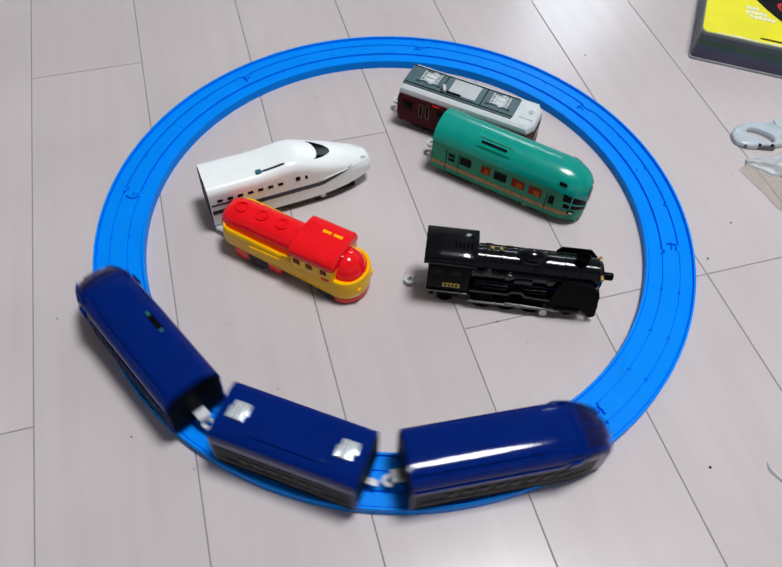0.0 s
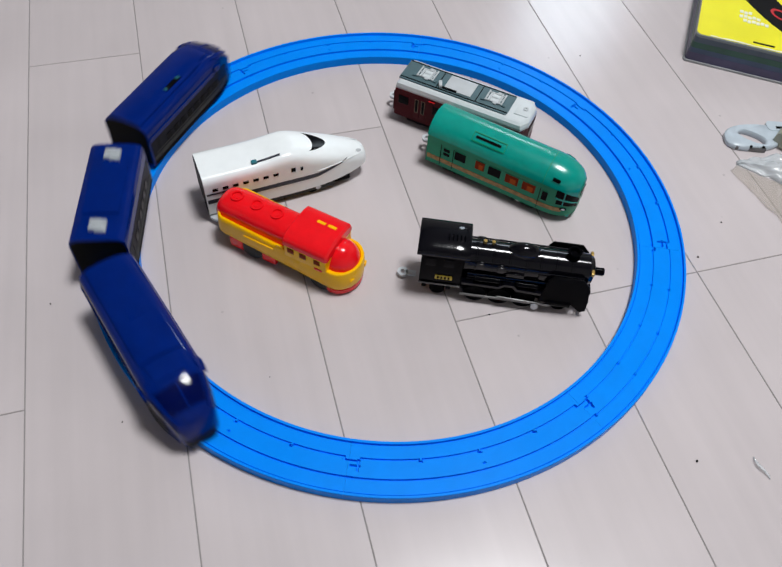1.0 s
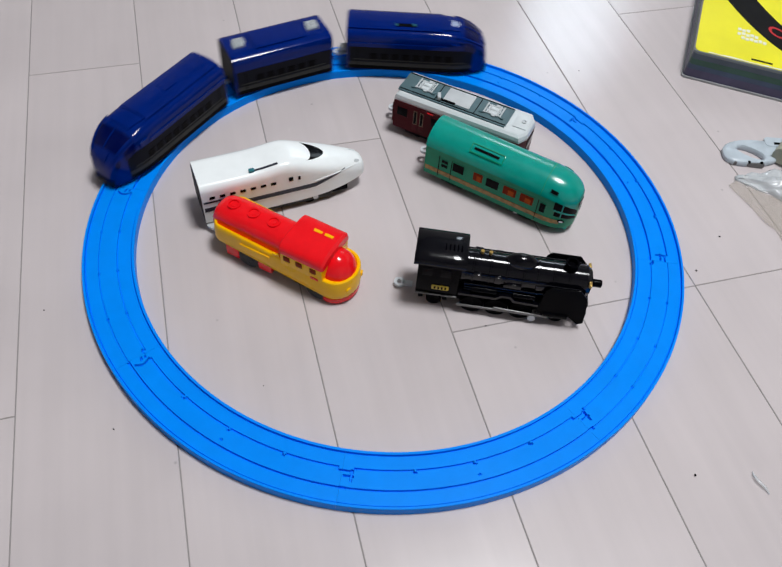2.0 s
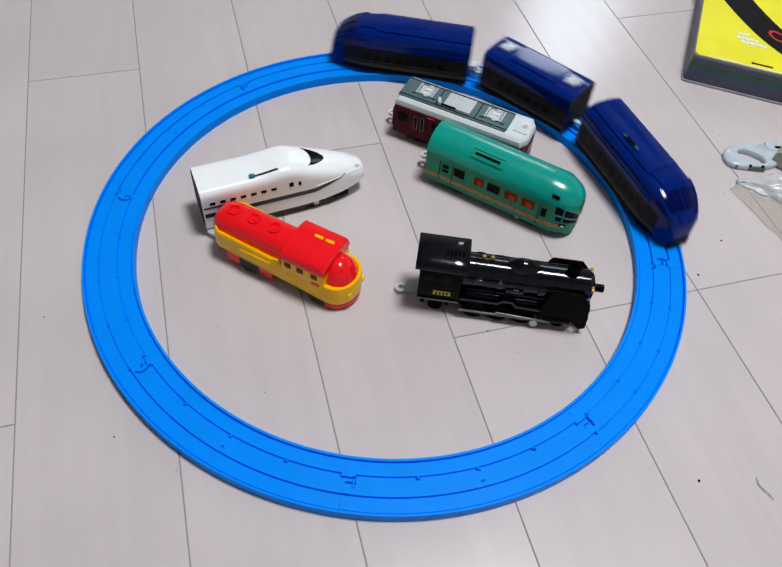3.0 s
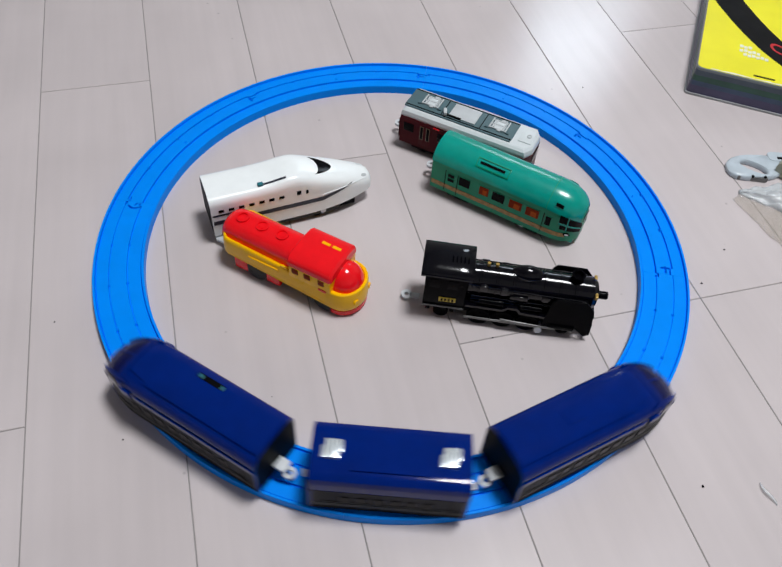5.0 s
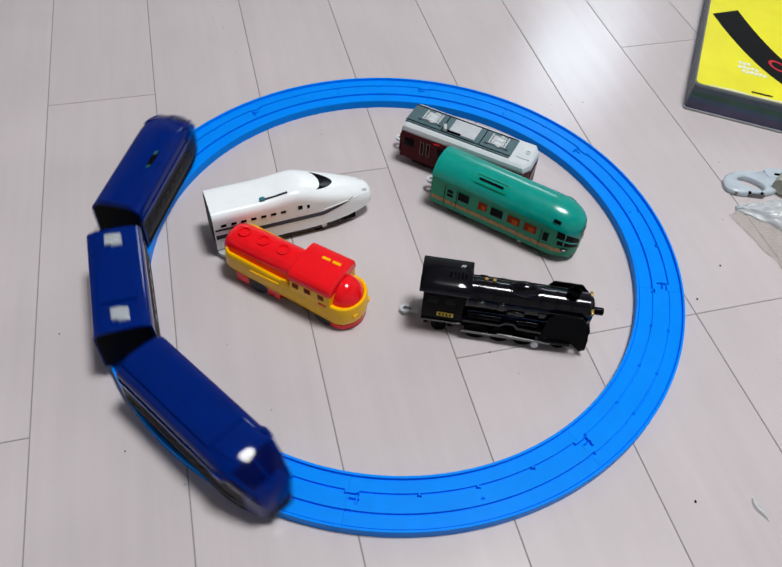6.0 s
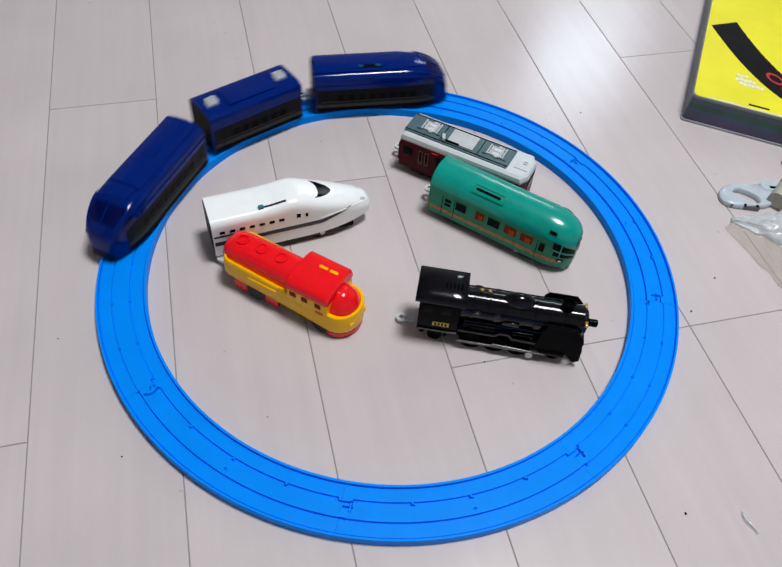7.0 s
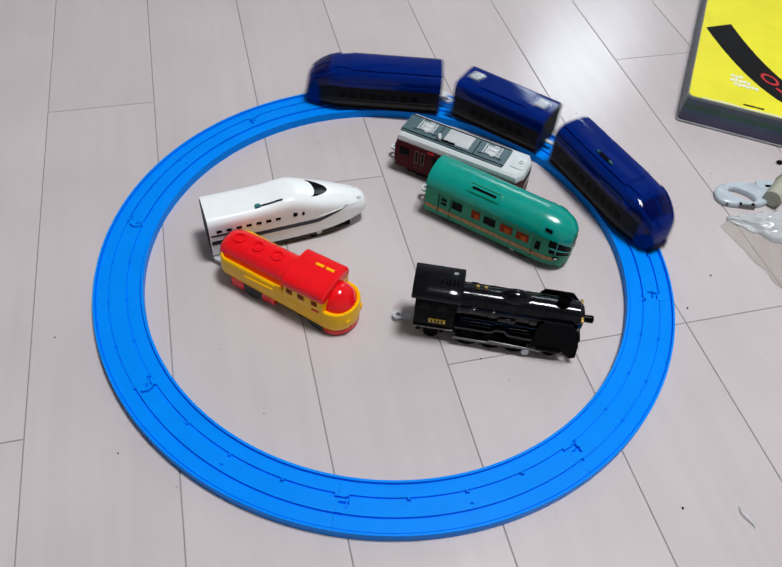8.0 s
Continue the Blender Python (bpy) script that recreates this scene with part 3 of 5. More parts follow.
lead, lead_axles = end_car("navy-blue plastic toy train lead car with roof switch", True)
middle, middle_axles = middle_car("navy-blue plastic toy middle car with two silver roof units")
tail, tail_axles = end_car("navy-blue plastic toy train tail car, rounded nose backward", False)

# seconds and the angle of the middle car on the circle
TRAVEL = [(0.0, -106.0), (0.5, -138.1), (1.0, -171.6), (1.5, -204.1), (3.0, -306.4), (3.5, -344.9), (4.0, -380.4), (5.5, -482.6), (6.0, -517.4), (6.5, -549.7), (7.0, -586.2), (7.5, -622.4), (8.0, -658.1)]
GAP_LEAD, GAP_TAIL = 33.0, 33.2


def travelled(t):
    """The middle car's angle, gliding through the known values."""
    ts = [a for a, _ in TRAVEL]
    vs = [b for _, b in TRAVEL]
    slopes = []
    for i in range(len(ts)):
        if i == 0:
            slopes.append((vs[1] - vs[0]) / (ts[1] - ts[0]))
        elif i == len(ts) - 1:
            slopes.append((vs[-1] - vs[-2]) / (ts[-1] - ts[-2]))
        else:
            slopes.append((vs[i + 1] - vs[i - 1]) / (ts[i + 1] - ts[i - 1]))
    i = max(0, min(len(ts) - 2, sum(1 for a in ts if a <= t) - 1))
    h = ts[i + 1] - ts[i]
    u = (t - ts[i]) / h
    return ((2 * u**3 - 3 * u**2 + 1) * vs[i] + (u**3 - 2 * u**2 + u) * h * slopes[i]
            + (3 * u**2 - 2 * u**3) * vs[i + 1] + (u**3 - u**2) * h * slopes[i + 1])


def on_track(angle, middle_x, radius, backward, slew=0.0):
    """The pose of a car whose point middle_x stands on the circle at that angle; the train runs clockwise."""
    a = radians(angle)
    turn = angle + (90 if backward else -90) + slew
    return pose(radius * math.cos(a), radius * math.sin(a), BED, 0, 0, turn) @ pose(-middle_x, 0, 0)


def motions():
    steps = [k * 0.1 for k in range(81)]
    walk(lead, [(t, on_track(travelled(t) - GAP_LEAD, 0.053, 0.2124, False, 2.9)) for t in steps])
    walk(middle, [(t, on_track(travelled(t), 0.0475, 0.2108, False, -2.4)) for t in steps])
    walk(tail, [(t, on_track(travelled(t) + GAP_TAIL, 0.055, 0.2124, True, -4.2)) for t in steps])
    fine = [k / FPS for k in range(8 * FPS + 1)]
    for axles, sign in ((lead_axles, 1), (middle_axles, 1), (tail_axles, -1)):
        for axle in axles:
            x, z = axle.location.x, axle.location.z
            rows = []
            for t in fine:
                roll = -(travelled(t) - travelled(0)) * 0.2145 / 0.0062 * sign
                rows.append((t, pose(x, 0, z, 0, roll % 360, 0)))
            walk(axle, rows)


# ---- toys inside the circle ----
def white_express(m):
    toy = thing("bullet_train", m, "white plastic toy bullet train car with black cockpit window", "toy train")
    L = 0.136
    st = []
    for x in np.linspace(0, L, 70):
        u = max(0.0, (x - 0.070) / (L - 0.070))
        top = 0.0462 + 0.0030 * math.exp(-((x - 0.068) / 0.016) ** 2)
        top -= 0.021 * max(0.0, u) ** 1.35
        w = 0.0175 * (1 - 0.52 * u ** 3.2)
        if u > 0.95:
            w *= 1 - 0.5 * ((u - 0.95) / 0.05) ** 2
            top -= 0.004 * ((u - 0.95) / 0.05) ** 2
        st.append((x, w, 0.0085 + 0.006 * u ** 2, 0.036 - 0.020 * u, max(top, 0.016), 4.2 - 1.9 * u))
    hull = Hull(st)
    xs = list(np.linspace(0, 0.05, 6)) + list(np.linspace(0.054, 0.134, 36)) + [0.1352, 0.136]
    body = part("body", hull.mesh(bmesh.new(), xs), WHITE, toy)
    part("cockpit_window", patch(bmesh.new(), lambda a, b: hull.arc(0.0860 + 0.0160 * (1 - (2 * b - 1) ** 2) ** 0.7 * (0.30 + 0.70 * a), 0.392 + 0.216 * b), 10, 24, 0.0004), GLASS, toy, "black curved cockpit window")
    for s in (-1, 1):
        part("side_stripe", side_patch(hull, 0.001, 0.090, 0.0202, 0.0242, s, 0.0003, 24, 2), STRIPE, toy, "dark navy side stripe")
        part("side_stripe", side_patch(hull, 0.001, 0.026, 0.0290, 0.0306, s, 0.0003, 20, 2), STRIPE, toy)
        part("nose_stripe", patch(bmesh.new(), lambda a, b: hull.side(0.090 + 0.026 * a, 0.0202 + 0.0085 * a + 0.0040 * b * (1 - 0.9 * a), s), 12, 2, 0.0003), STRIPE, toy)
        for k in range(7):
            part("window", side_patch(hull, 0.0060 + 0.0080 * k, 0.0102 + 0.0080 * k, 0.0325, 0.0350, s, 0.0003, 2, 2), GLASS, toy)
        part("door_window", side_patch(hull, 0.0685, 0.0720, 0.0325, 0.0365, s, 0.0003, 2, 2), GLASS, toy)
        part("door_window", side_patch(hull, 0.0760, 0.0780, 0.0320, 0.0355, s, 0.0003, 2, 2), GLASS, toy)
        part("headlight", patch(bmesh.new(), lambda a, b: hull.arc(0.126 + 0.005 * a, 0.5 + s * (0.12 + 0.06 * b)), 12, 3, 0.0003, disc=True), PALE, toy)
        part("nose_crease", patch(bmesh.new(), lambda a, b: hull.arc(0.090 + 0.042 * a, 0.5 + s * (0.315 - 0.12 * a + 0.006 * b)), 16, 2, 0.0005), WHITE, toy)
        part("skirt", one_box((0.060, s * 0.0148, 0.0066), (0.088, 0.003, 0.0045), 0.0008), SKIRT, toy)
    part("switch_slot", roof_patch(hull, 0.042, 0.062, -0.0122, -0.0106, 0.0004, 8, 2), STRIPE, toy, "dark switch slot on the roof")
    part("switch_lever", one_box((0.0415, -0.0112, 0.0464), (0.0045, 0.0034, 0.0028), 0.0007), TEAL, toy)
    part("chassis", one_box((0.063, 0, 0.0068), (0.112, 0.026, 0.006), 0.001), MATT, toy)
    rear_mouth(toy, hull, 0.0, -1)
    for x in (0.026, 0.086):
        wheel_pair(toy, x, 0.0062, 0.0125, 0.003)
    for s in (-1, 1):
        part("hub_cap", rod(bmesh.new(), (0.090, s * 0.0160, 0.0075), (0.090, s * 0.0172, 0.0075), 0.0022), COUPLER, toy)
    return toy


def red_diesel(m):
    toy = thing("toy_locomotive", m, "red and yellow plastic toy locomotive with rounded nose", "toy train")
    # hull, x = 0 at the cab's middle
    def plan(inset, x0=-0.083, x1=0.037, w=0.0182):
        pts = []
        for k in range(13):
            a = radians(-90 + 180 * k / 12)
            pts.append((x1 - 0.0165 + (0.0165 - inset) * math.cos(a), (w - inset) * math.sin(a)))
        for k in range(9):
            a = radians(90 + 180 * k / 8)
            pts.append((x0 + 0.010 + (0.010 - inset) * math.cos(a), (w - inset) * 0.97 * (math.sin(a))))
        return pts

    def tiers(bm, levels):
        rings = []
        for inset, z, dz in levels:
            pts = plan(inset)
            rings.append([bm.verts.new((x, y, z + dz * max(0.0, min(1.0, (x + 0.055) / 0.070)))) for x, y in pts])
        for a, b in zip(rings, rings[1:]):
            for k in range(len(a)):
                bm.faces.new((a[k], a[(k + 1) % len(a)], b[(k + 1) % len(a)], b[k]))
        bm.faces.new(rings[0])
        bm.faces.new(rings[-1])
        return bm
    part("hull", tiers(bmesh.new(), [(0.0016, 0.0135, -0.0075), (0.0004, 0.0148, -0.0070), (0.0, 0.0175, -0.0055), (0.0003, 0.0266, -0.0045), (0.0008, 0.0296, -0.0055), (0.0016, 0.0304, -0.0058), (0.0030, 0.0300, -0.0058), (0.0036, 0.0274, -0.0045)]), YELLOW, toy, "yellow lower hull")
    part("front_bumper", slab(bmesh.new(), [(x * 1.0, y) for x, y in plan(0.0008, x0=0.008)], 0.0022, 0.0062), RED, toy, "red bumper under the nose")
    hood = Hull([(-0.0830, 0.0082, 0.022, 0.0255, 0.0320, 2.1), (-0.0822, 0.0104, 0.022, 0.0262, 0.0352, 2.2), (-0.0800, 0.0120, 0.022, 0.0272, 0.0374, 2.4), (-0.076, 0.0127, 0.022, 0.0280, 0.0387, 2.6), (-0.068, 0.0130, 0.022, 0.0285, 0.0393, 2.7), (-0.017, 0.0130, 0.022, 0.0285, 0.0393, 2.7)])
    part("hood", hood.mesh(bmesh.new(), [-0.0830, -0.0826, -0.0822, -0.0812, -0.0800, -0.077, -0.075, -0.072, -0.068, -0.05, -0.035, -0.017], 31), RED, toy, "red rounded engine hood")
    for x in (-0.0690, -0.0515, -0.0340):
        part("hood_ring", ring_loop(bmesh.new(), Matrix.Translation((x, 0, 0)), 0.0049, 0.0036, 0.0384, 0.0404), RED, toy)
        part("hood_stud", rod(bmesh.new(), (x, 0, 0.0382), (x, 0, 0.0397), 0.0022), RED, toy)
    cab = part("cab", one_box((0.0005, 0, 0.0300), (0.0350, 0.0358, 0.0140), 0.0010), YELLOW, toy, "yellow cab wall")
    for s in (-1, 1):
        for x, wd in ((-0.0115, 0.0062), (-0.0012, 0.0062), (0.0105, 0.0058)):
            part("window", one_box((x, s * 0.0178, 0.0308), (wd * 0.85, 0.0012, 0.0048), 0.0004), SEAT, cab, "dark red window opening")
        part("side_line", one_box((-0.040, s * 0.0180, 0.0228), (0.026, 0.0012, 0.0026), 0.0005), YELLOW, toy)
        part("side_emblem", one_box((0.0115, s * 0.0180, 0.0235), (0.0065, 0.0008, 0.0020), 0.0003), RED, toy)
        part("handrail", one_box((-0.022, s * 0.0165, 0.0285), (0.006, 0.0016, 0.0018), 0.0005), YELLOW, toy)
    roof = Hull([(x, 0.0182 - (0.0012 if x < -0.0175 or x > 0.018 else 0), 0.0345, 0.0360, z, 2.9) for x, z in ((-0.0185, 0.0422), (-0.0175, 0.0436), (0.017, 0.0436), (0.0188, 0.0416))])
    part("cab_roof", roof.mesh(bmesh.new(), [-0.0185, -0.0175, -0.009, 0, 0.009, 0.017, 0.0188], 41), RED, toy, "red curved cab roof")
    for x in (0.0005, 0.0095):
        part("roof_slot", roof_patch(roof, x - 0.0034, x + 0.0034, 0.0045, 0.0068, 0.0004, 4, 2), YELLOW, toy, "yellow roof slot")
    dome = bmesh.new()
    bmesh.ops.create_uvsphere(dome, u_segments=28, v_segments=18, radius=1, matrix=Matrix.Translation((0.0195, 0, 0.0220)) @ Matrix.Diagonal((0.0148, 0.0138, 0.0150, 1)))
    part("nose_dome", dome, RED, toy, "glossy red nose dome")
    for s in (-1, 1):
        part("nose_lamp", rod(bmesh.new(), (0.0335, s * 0.0085, 0.0150), (0.0358, s * 0.0092, 0.0150), 0.0022), YELLOW, toy)
    part("chassis", one_box((-0.018, 0, 0.0066), (0.098, 0.024, 0.0060), 0.001), MATT, toy)
    for s in (-1, 1):
        for x in (-0.062, -0.033):
            part("axle_box", one_box((x, s * 0.0152, 0.0085), (0.012, 0.004, 0.0100), 0.001), RED, toy, "red plastic axle box")
        part("side_frame", one_box((0.004, s * 0.0130, 0.0052), (0.026, 0.003, 0.0045), 0.0008), MATT, toy)
    for x in (-0.0485, 0.012):
        wheel_pair(toy, x, 0.0092, 0.0156, 0.0042, material=RUBBER)
    part("coupling_tab", slab(bmesh.new(), rounded(-0.0985, -0.0780, -0.0046, 0.0046, 0.0042), 0.0040, 0.0062), SMOKE, toy, "clear plastic coupling tab")
    grow = Matrix.Diagonal((1.0, 1.05, 1.04, 1))
    for ob in toy.children:
        if ob.name.split(".")[0] != "wheelset":
            ob.data.transform(grow)
            for sub in ob.children:
                sub.data.transform(grow)
    return toy


def steam_engine(m):
    toy = thing("steam_locomotive", m, "glossy black plastic toy steam locomotive with yellow plate", "toy train")
    part("cab", one_box((0.017, 0, 0.0275), (0.0305, 0.0285, 0.031), 0.0008), BLACK, toy)
    roof = Hull([(x, 0.0165, 0.0415, 0.0422, z, 2.1) for x, z in ((-0.0015, 0.0474), (-0.0005, 0.0480), (0.0345, 0.0480), (0.0355, 0.0474))])
    part("cab_roof", roof.mesh(bmesh.new(), [-0.0015, -0.0005, 0.01, 0.025, 0.0345, 0.0355], 31), GLOSS, toy)
    for k in range(5):
        part("roof_rib", one_box((0.0195 + 0.0028 * k, -0.003, 0.0481), (0.0009, 0.005, 0.0007), 0.0002), BLACK, toy)
    for s in (-1, 1):
        plate = part("number_plate", one_box((0.0195, s * 0.0146, 0.0195), (0.0125, 0.0006, 0.0040), 0.0002), LABEL, toy, "small yellow number plate")
        for k in range(4):
            part("mark_bar", one_box((0.0155 + 0.0026 * k, s * 0.0150, 0.0195), (0.0014, 0.0004, 0.0022)), MATT, plate)
        for x in (0.009, 0.022):
            part("cab_window", one_box((x, s * 0.0143, 0.0340), (0.0075, 0.0008, 0.0075), 0.0003), GLASS, toy)
        part("cab_rail", one_box((0.017, s * 0.0148, 0.0122), (0.031, 0.0012, 0.0010), 0.0003), STEEL, toy)
    boil = bmesh.new()
    m90 = Matrix.Translation((0, 0, 0.0300)) @ Matrix.Rotation(radians(90), 4, "Y")
    lathe(boil, [(0.0118, 0.033)] + [q for x in (0.0400, 0.0520, 0.0640, 0.0760, 0.0860, 0.0970, 0.1080) for q in ((0.0117, x), (0.0122, x + 0.0002), (0.0122, x + 0.0014), (0.0117, x + 0.0016))] + [(0.0115, 0.1215), (0.0104, 0.1230), (0.0100, 0.1238)], m90, 36)
    part("boiler", boil, GLOSS, toy)
    part("smokebox_door", lathe(bmesh.new(), [(0.0090, 0.1236), (0.0088, 0.1248), (0.0050, 0.1262), (0.0015, 0.1266)], m90, 28), MATT, toy)
    part("number_disc", lathe(bmesh.new(), [(0.0028, 0.1262), (0.0028, 0.1330), (0.0022, 0.1336)], m90, 18), BLACK, toy)
    for s in (-1, 1):
        part("gold_lamp", one_box((0.1235, s * 0.0085, 0.0365), (0.0022, 0.0042, 0.0028), 0.0006), BRASS, toy, "small gold front lamp")
    dome = bmesh.new()
    bmesh.ops.create_uvsphere(dome, u_segments=24, v_segments=14, radius=1, matrix=Matrix.Translation((0.0740, 0, 0.0395)) @ Matrix.Diagonal((0.0125, 0.0066, 0.0066, 1)))
    part("steam_dome", dome, GLOSS, toy)
    # fittings along the boiler's flanks
    for s in (-1, 1):
        for x, z, dx, dz in ((0.0440, 0.0335, 0.0060, 0.0050), (0.0590, 0.0325, 0.0050, 0.0060), (0.0700, 0.0285, 0.0130, 0.0034), (0.0900, 0.0310, 0.0075, 0.0045)):
            part("boiler_fitting", one_box((x, s * 0.0119, z), (dx, 0.0030, dz), 0.0008), GLOSS, toy)
        part("hand_rail", rod(bmesh.new(), (0.0350, s * 0.0128, 0.0345), (0.1180, s * 0.0128, 0.0345), 0.0006, n=8), GLOSS, toy)
        part("air_tank", rod(bmesh.new(), (0.0420, s * 0.0135, 0.0222), (0.0600, s * 0.0135, 0.0222), 0.0021, n=14), BLACK, toy)
        part("air_tank", rod(bmesh.new(), (0.0720, s * 0.0135, 0.0215), (0.0880, s * 0.0135, 0.0215), 0.0019, n=14), BLACK, toy)
    for x in (0.0455, 0.0515):
        part("safety_valve", rod(bmesh.new(), (x, 0.002, 0.0405), (x, 0.002, 0.0438), 0.0013), BRASS, toy, "small gold safety valve")
    part("chimney", lathe(bmesh.new(), [(0.0050, 0.0395), (0.0046, 0.0425), (0.0046, 0.0458), (0.0050, 0.0466), (0.0034, 0.0466), (0.0030, 0.0440)], Matrix.Translation((0.1085, 0, 0)), 24), BLACK, toy)
    for k in range(3):
        part("boiler_pipe", rod(bmesh.new(), (0.036, -0.0128 + 0.0004 * k, 0.0255 - 0.0030 * k), (0.098 - 0.012 * k, -0.0128 + 0.0004 * k, 0.0255 - 0.0030 * k), 0.0008, n=8), GLOSS, toy)
        part("boiler_pipe", rod(bmesh.new(), (0.036, 0.0128, 0.0255 - 0.0030 * k), (0.098 - 0.012 * k, 0.0128, 0.0255 - 0.0030 * k), 0.0007, n=8), BLACK, toy)
    for s in (-1, 1):
        run = bmesh.new()
        slab(run, [(0.033, 0.0), (0.060, 0.0), (0.0635, 0.003), (0.0705, 0.003), (0.074, -0.0005), (0.118, -0.0025), (0.118, -0.0045), (0.073, -0.0025), (0.070, 0.001), (0.0640, 0.001), (0.0605, -0.002), (0.033, -0.002)], -0.0022, 0.0022, Matrix.Translation((0, s * 0.0142, 0.0190)) @ Matrix.Rotation(radians(90), 4, "X"))
        part("running_board", run, GLOSS, toy)
        defl = bmesh.new()
        slab(defl, [(0.0905, 0.0100), (0.0935, 0.0330), (0.0965, 0.0365), (0.1175, 0.0365), (0.1235, 0.0300), (0.1255, 0.0170), (0.1265, 0.0060), (0.1225, 0.0040), (0.1130, 0.0120)], -0.0006, 0.0006, Matrix.Translation((0, s * 0.0162, 0)) @ Matrix.Rotation(radians(90), 4, "X"))
        part("smoke_deflector", defl, MATT, toy, "flat black smoke deflector plate")
        part("cylinder", rod(bmesh.new(), (0.096, s * 0.0128, 0.0100), (0.114, s * 0.0128, 0.0100), 0.0050), BLACK, toy)
        part("side_rod", one_box((0.066, s * 0.0168, 0.0075), (0.066, 0.0012, 0.0020), 0.0005), STEEL, toy, "dull grey side rod")
        part("main_rod", one_box((0.080, s * 0.0176, 0.0092), (0.040, 0.0010, 0.0016), 0.0004, Matrix.Translation((0.08, 0, 0.009)) @ Matrix.Rotation(radians(3), 4, "Y") @ Matrix.Translation((-0.08, 0, -0.009))), STEEL, toy)
        part("pilot_hub", rod(bmesh.new(), (0.0890, s * 0.0168, 0.0052), (0.0890, s * 0.0185, 0.0052), 0.0028), COUPLER, toy, "pale pilot wheel hub")
        for x in (0.006, 0.012, 0.018, 0.024):
            part("frame_foot", one_box((x, s * 0.0120, 0.0088), (0.0035, 0.003, 0.0055), 0.0005), MATT, toy)
    part("frame", one_box((0.063, 0, 0.0120), (0.118, 0.0215, 0.0125), 0.001), MATT, toy)
    part("buffer_beam", one_box((0.1245, 0, 0.0135), (0.0035, 0.0330, 0.0060), 0.0008), BLACK, toy)
    part("front_apron", one_box((0.1225, 0, 0.0195), (0.0080, 0.0255, 0.0030), 0.0006), BLACK, toy)
    for x in (0.044, 0.062, 0.080):
        wheel_pair(toy, x, 0.0088, 0.0135, 0.0035)
    wheel_pair(toy, 0.107, 0.0052, 0.0120, 0.003, name="pilot_wheelset")
    wheel_pair(toy, 0.016, 0.0056, 0.0115, 0.003, name="trailing_wheelset")
    coupler(toy, -0.0020, 0.0034, -1, COUPLER)
    for ob in toy.children:
        if ob.name.split(".")[0] not in ("coupler", "wheelset", "pilot_wheelset", "trailing_wheelset"):
            ob.data.transform(Matrix.Diagonal((1, 1, 1.15, 1)))
            for sub in ob.children:
                sub.data.transform(Matrix.Diagonal((1, 1, 1.15, 1)))
    return toy


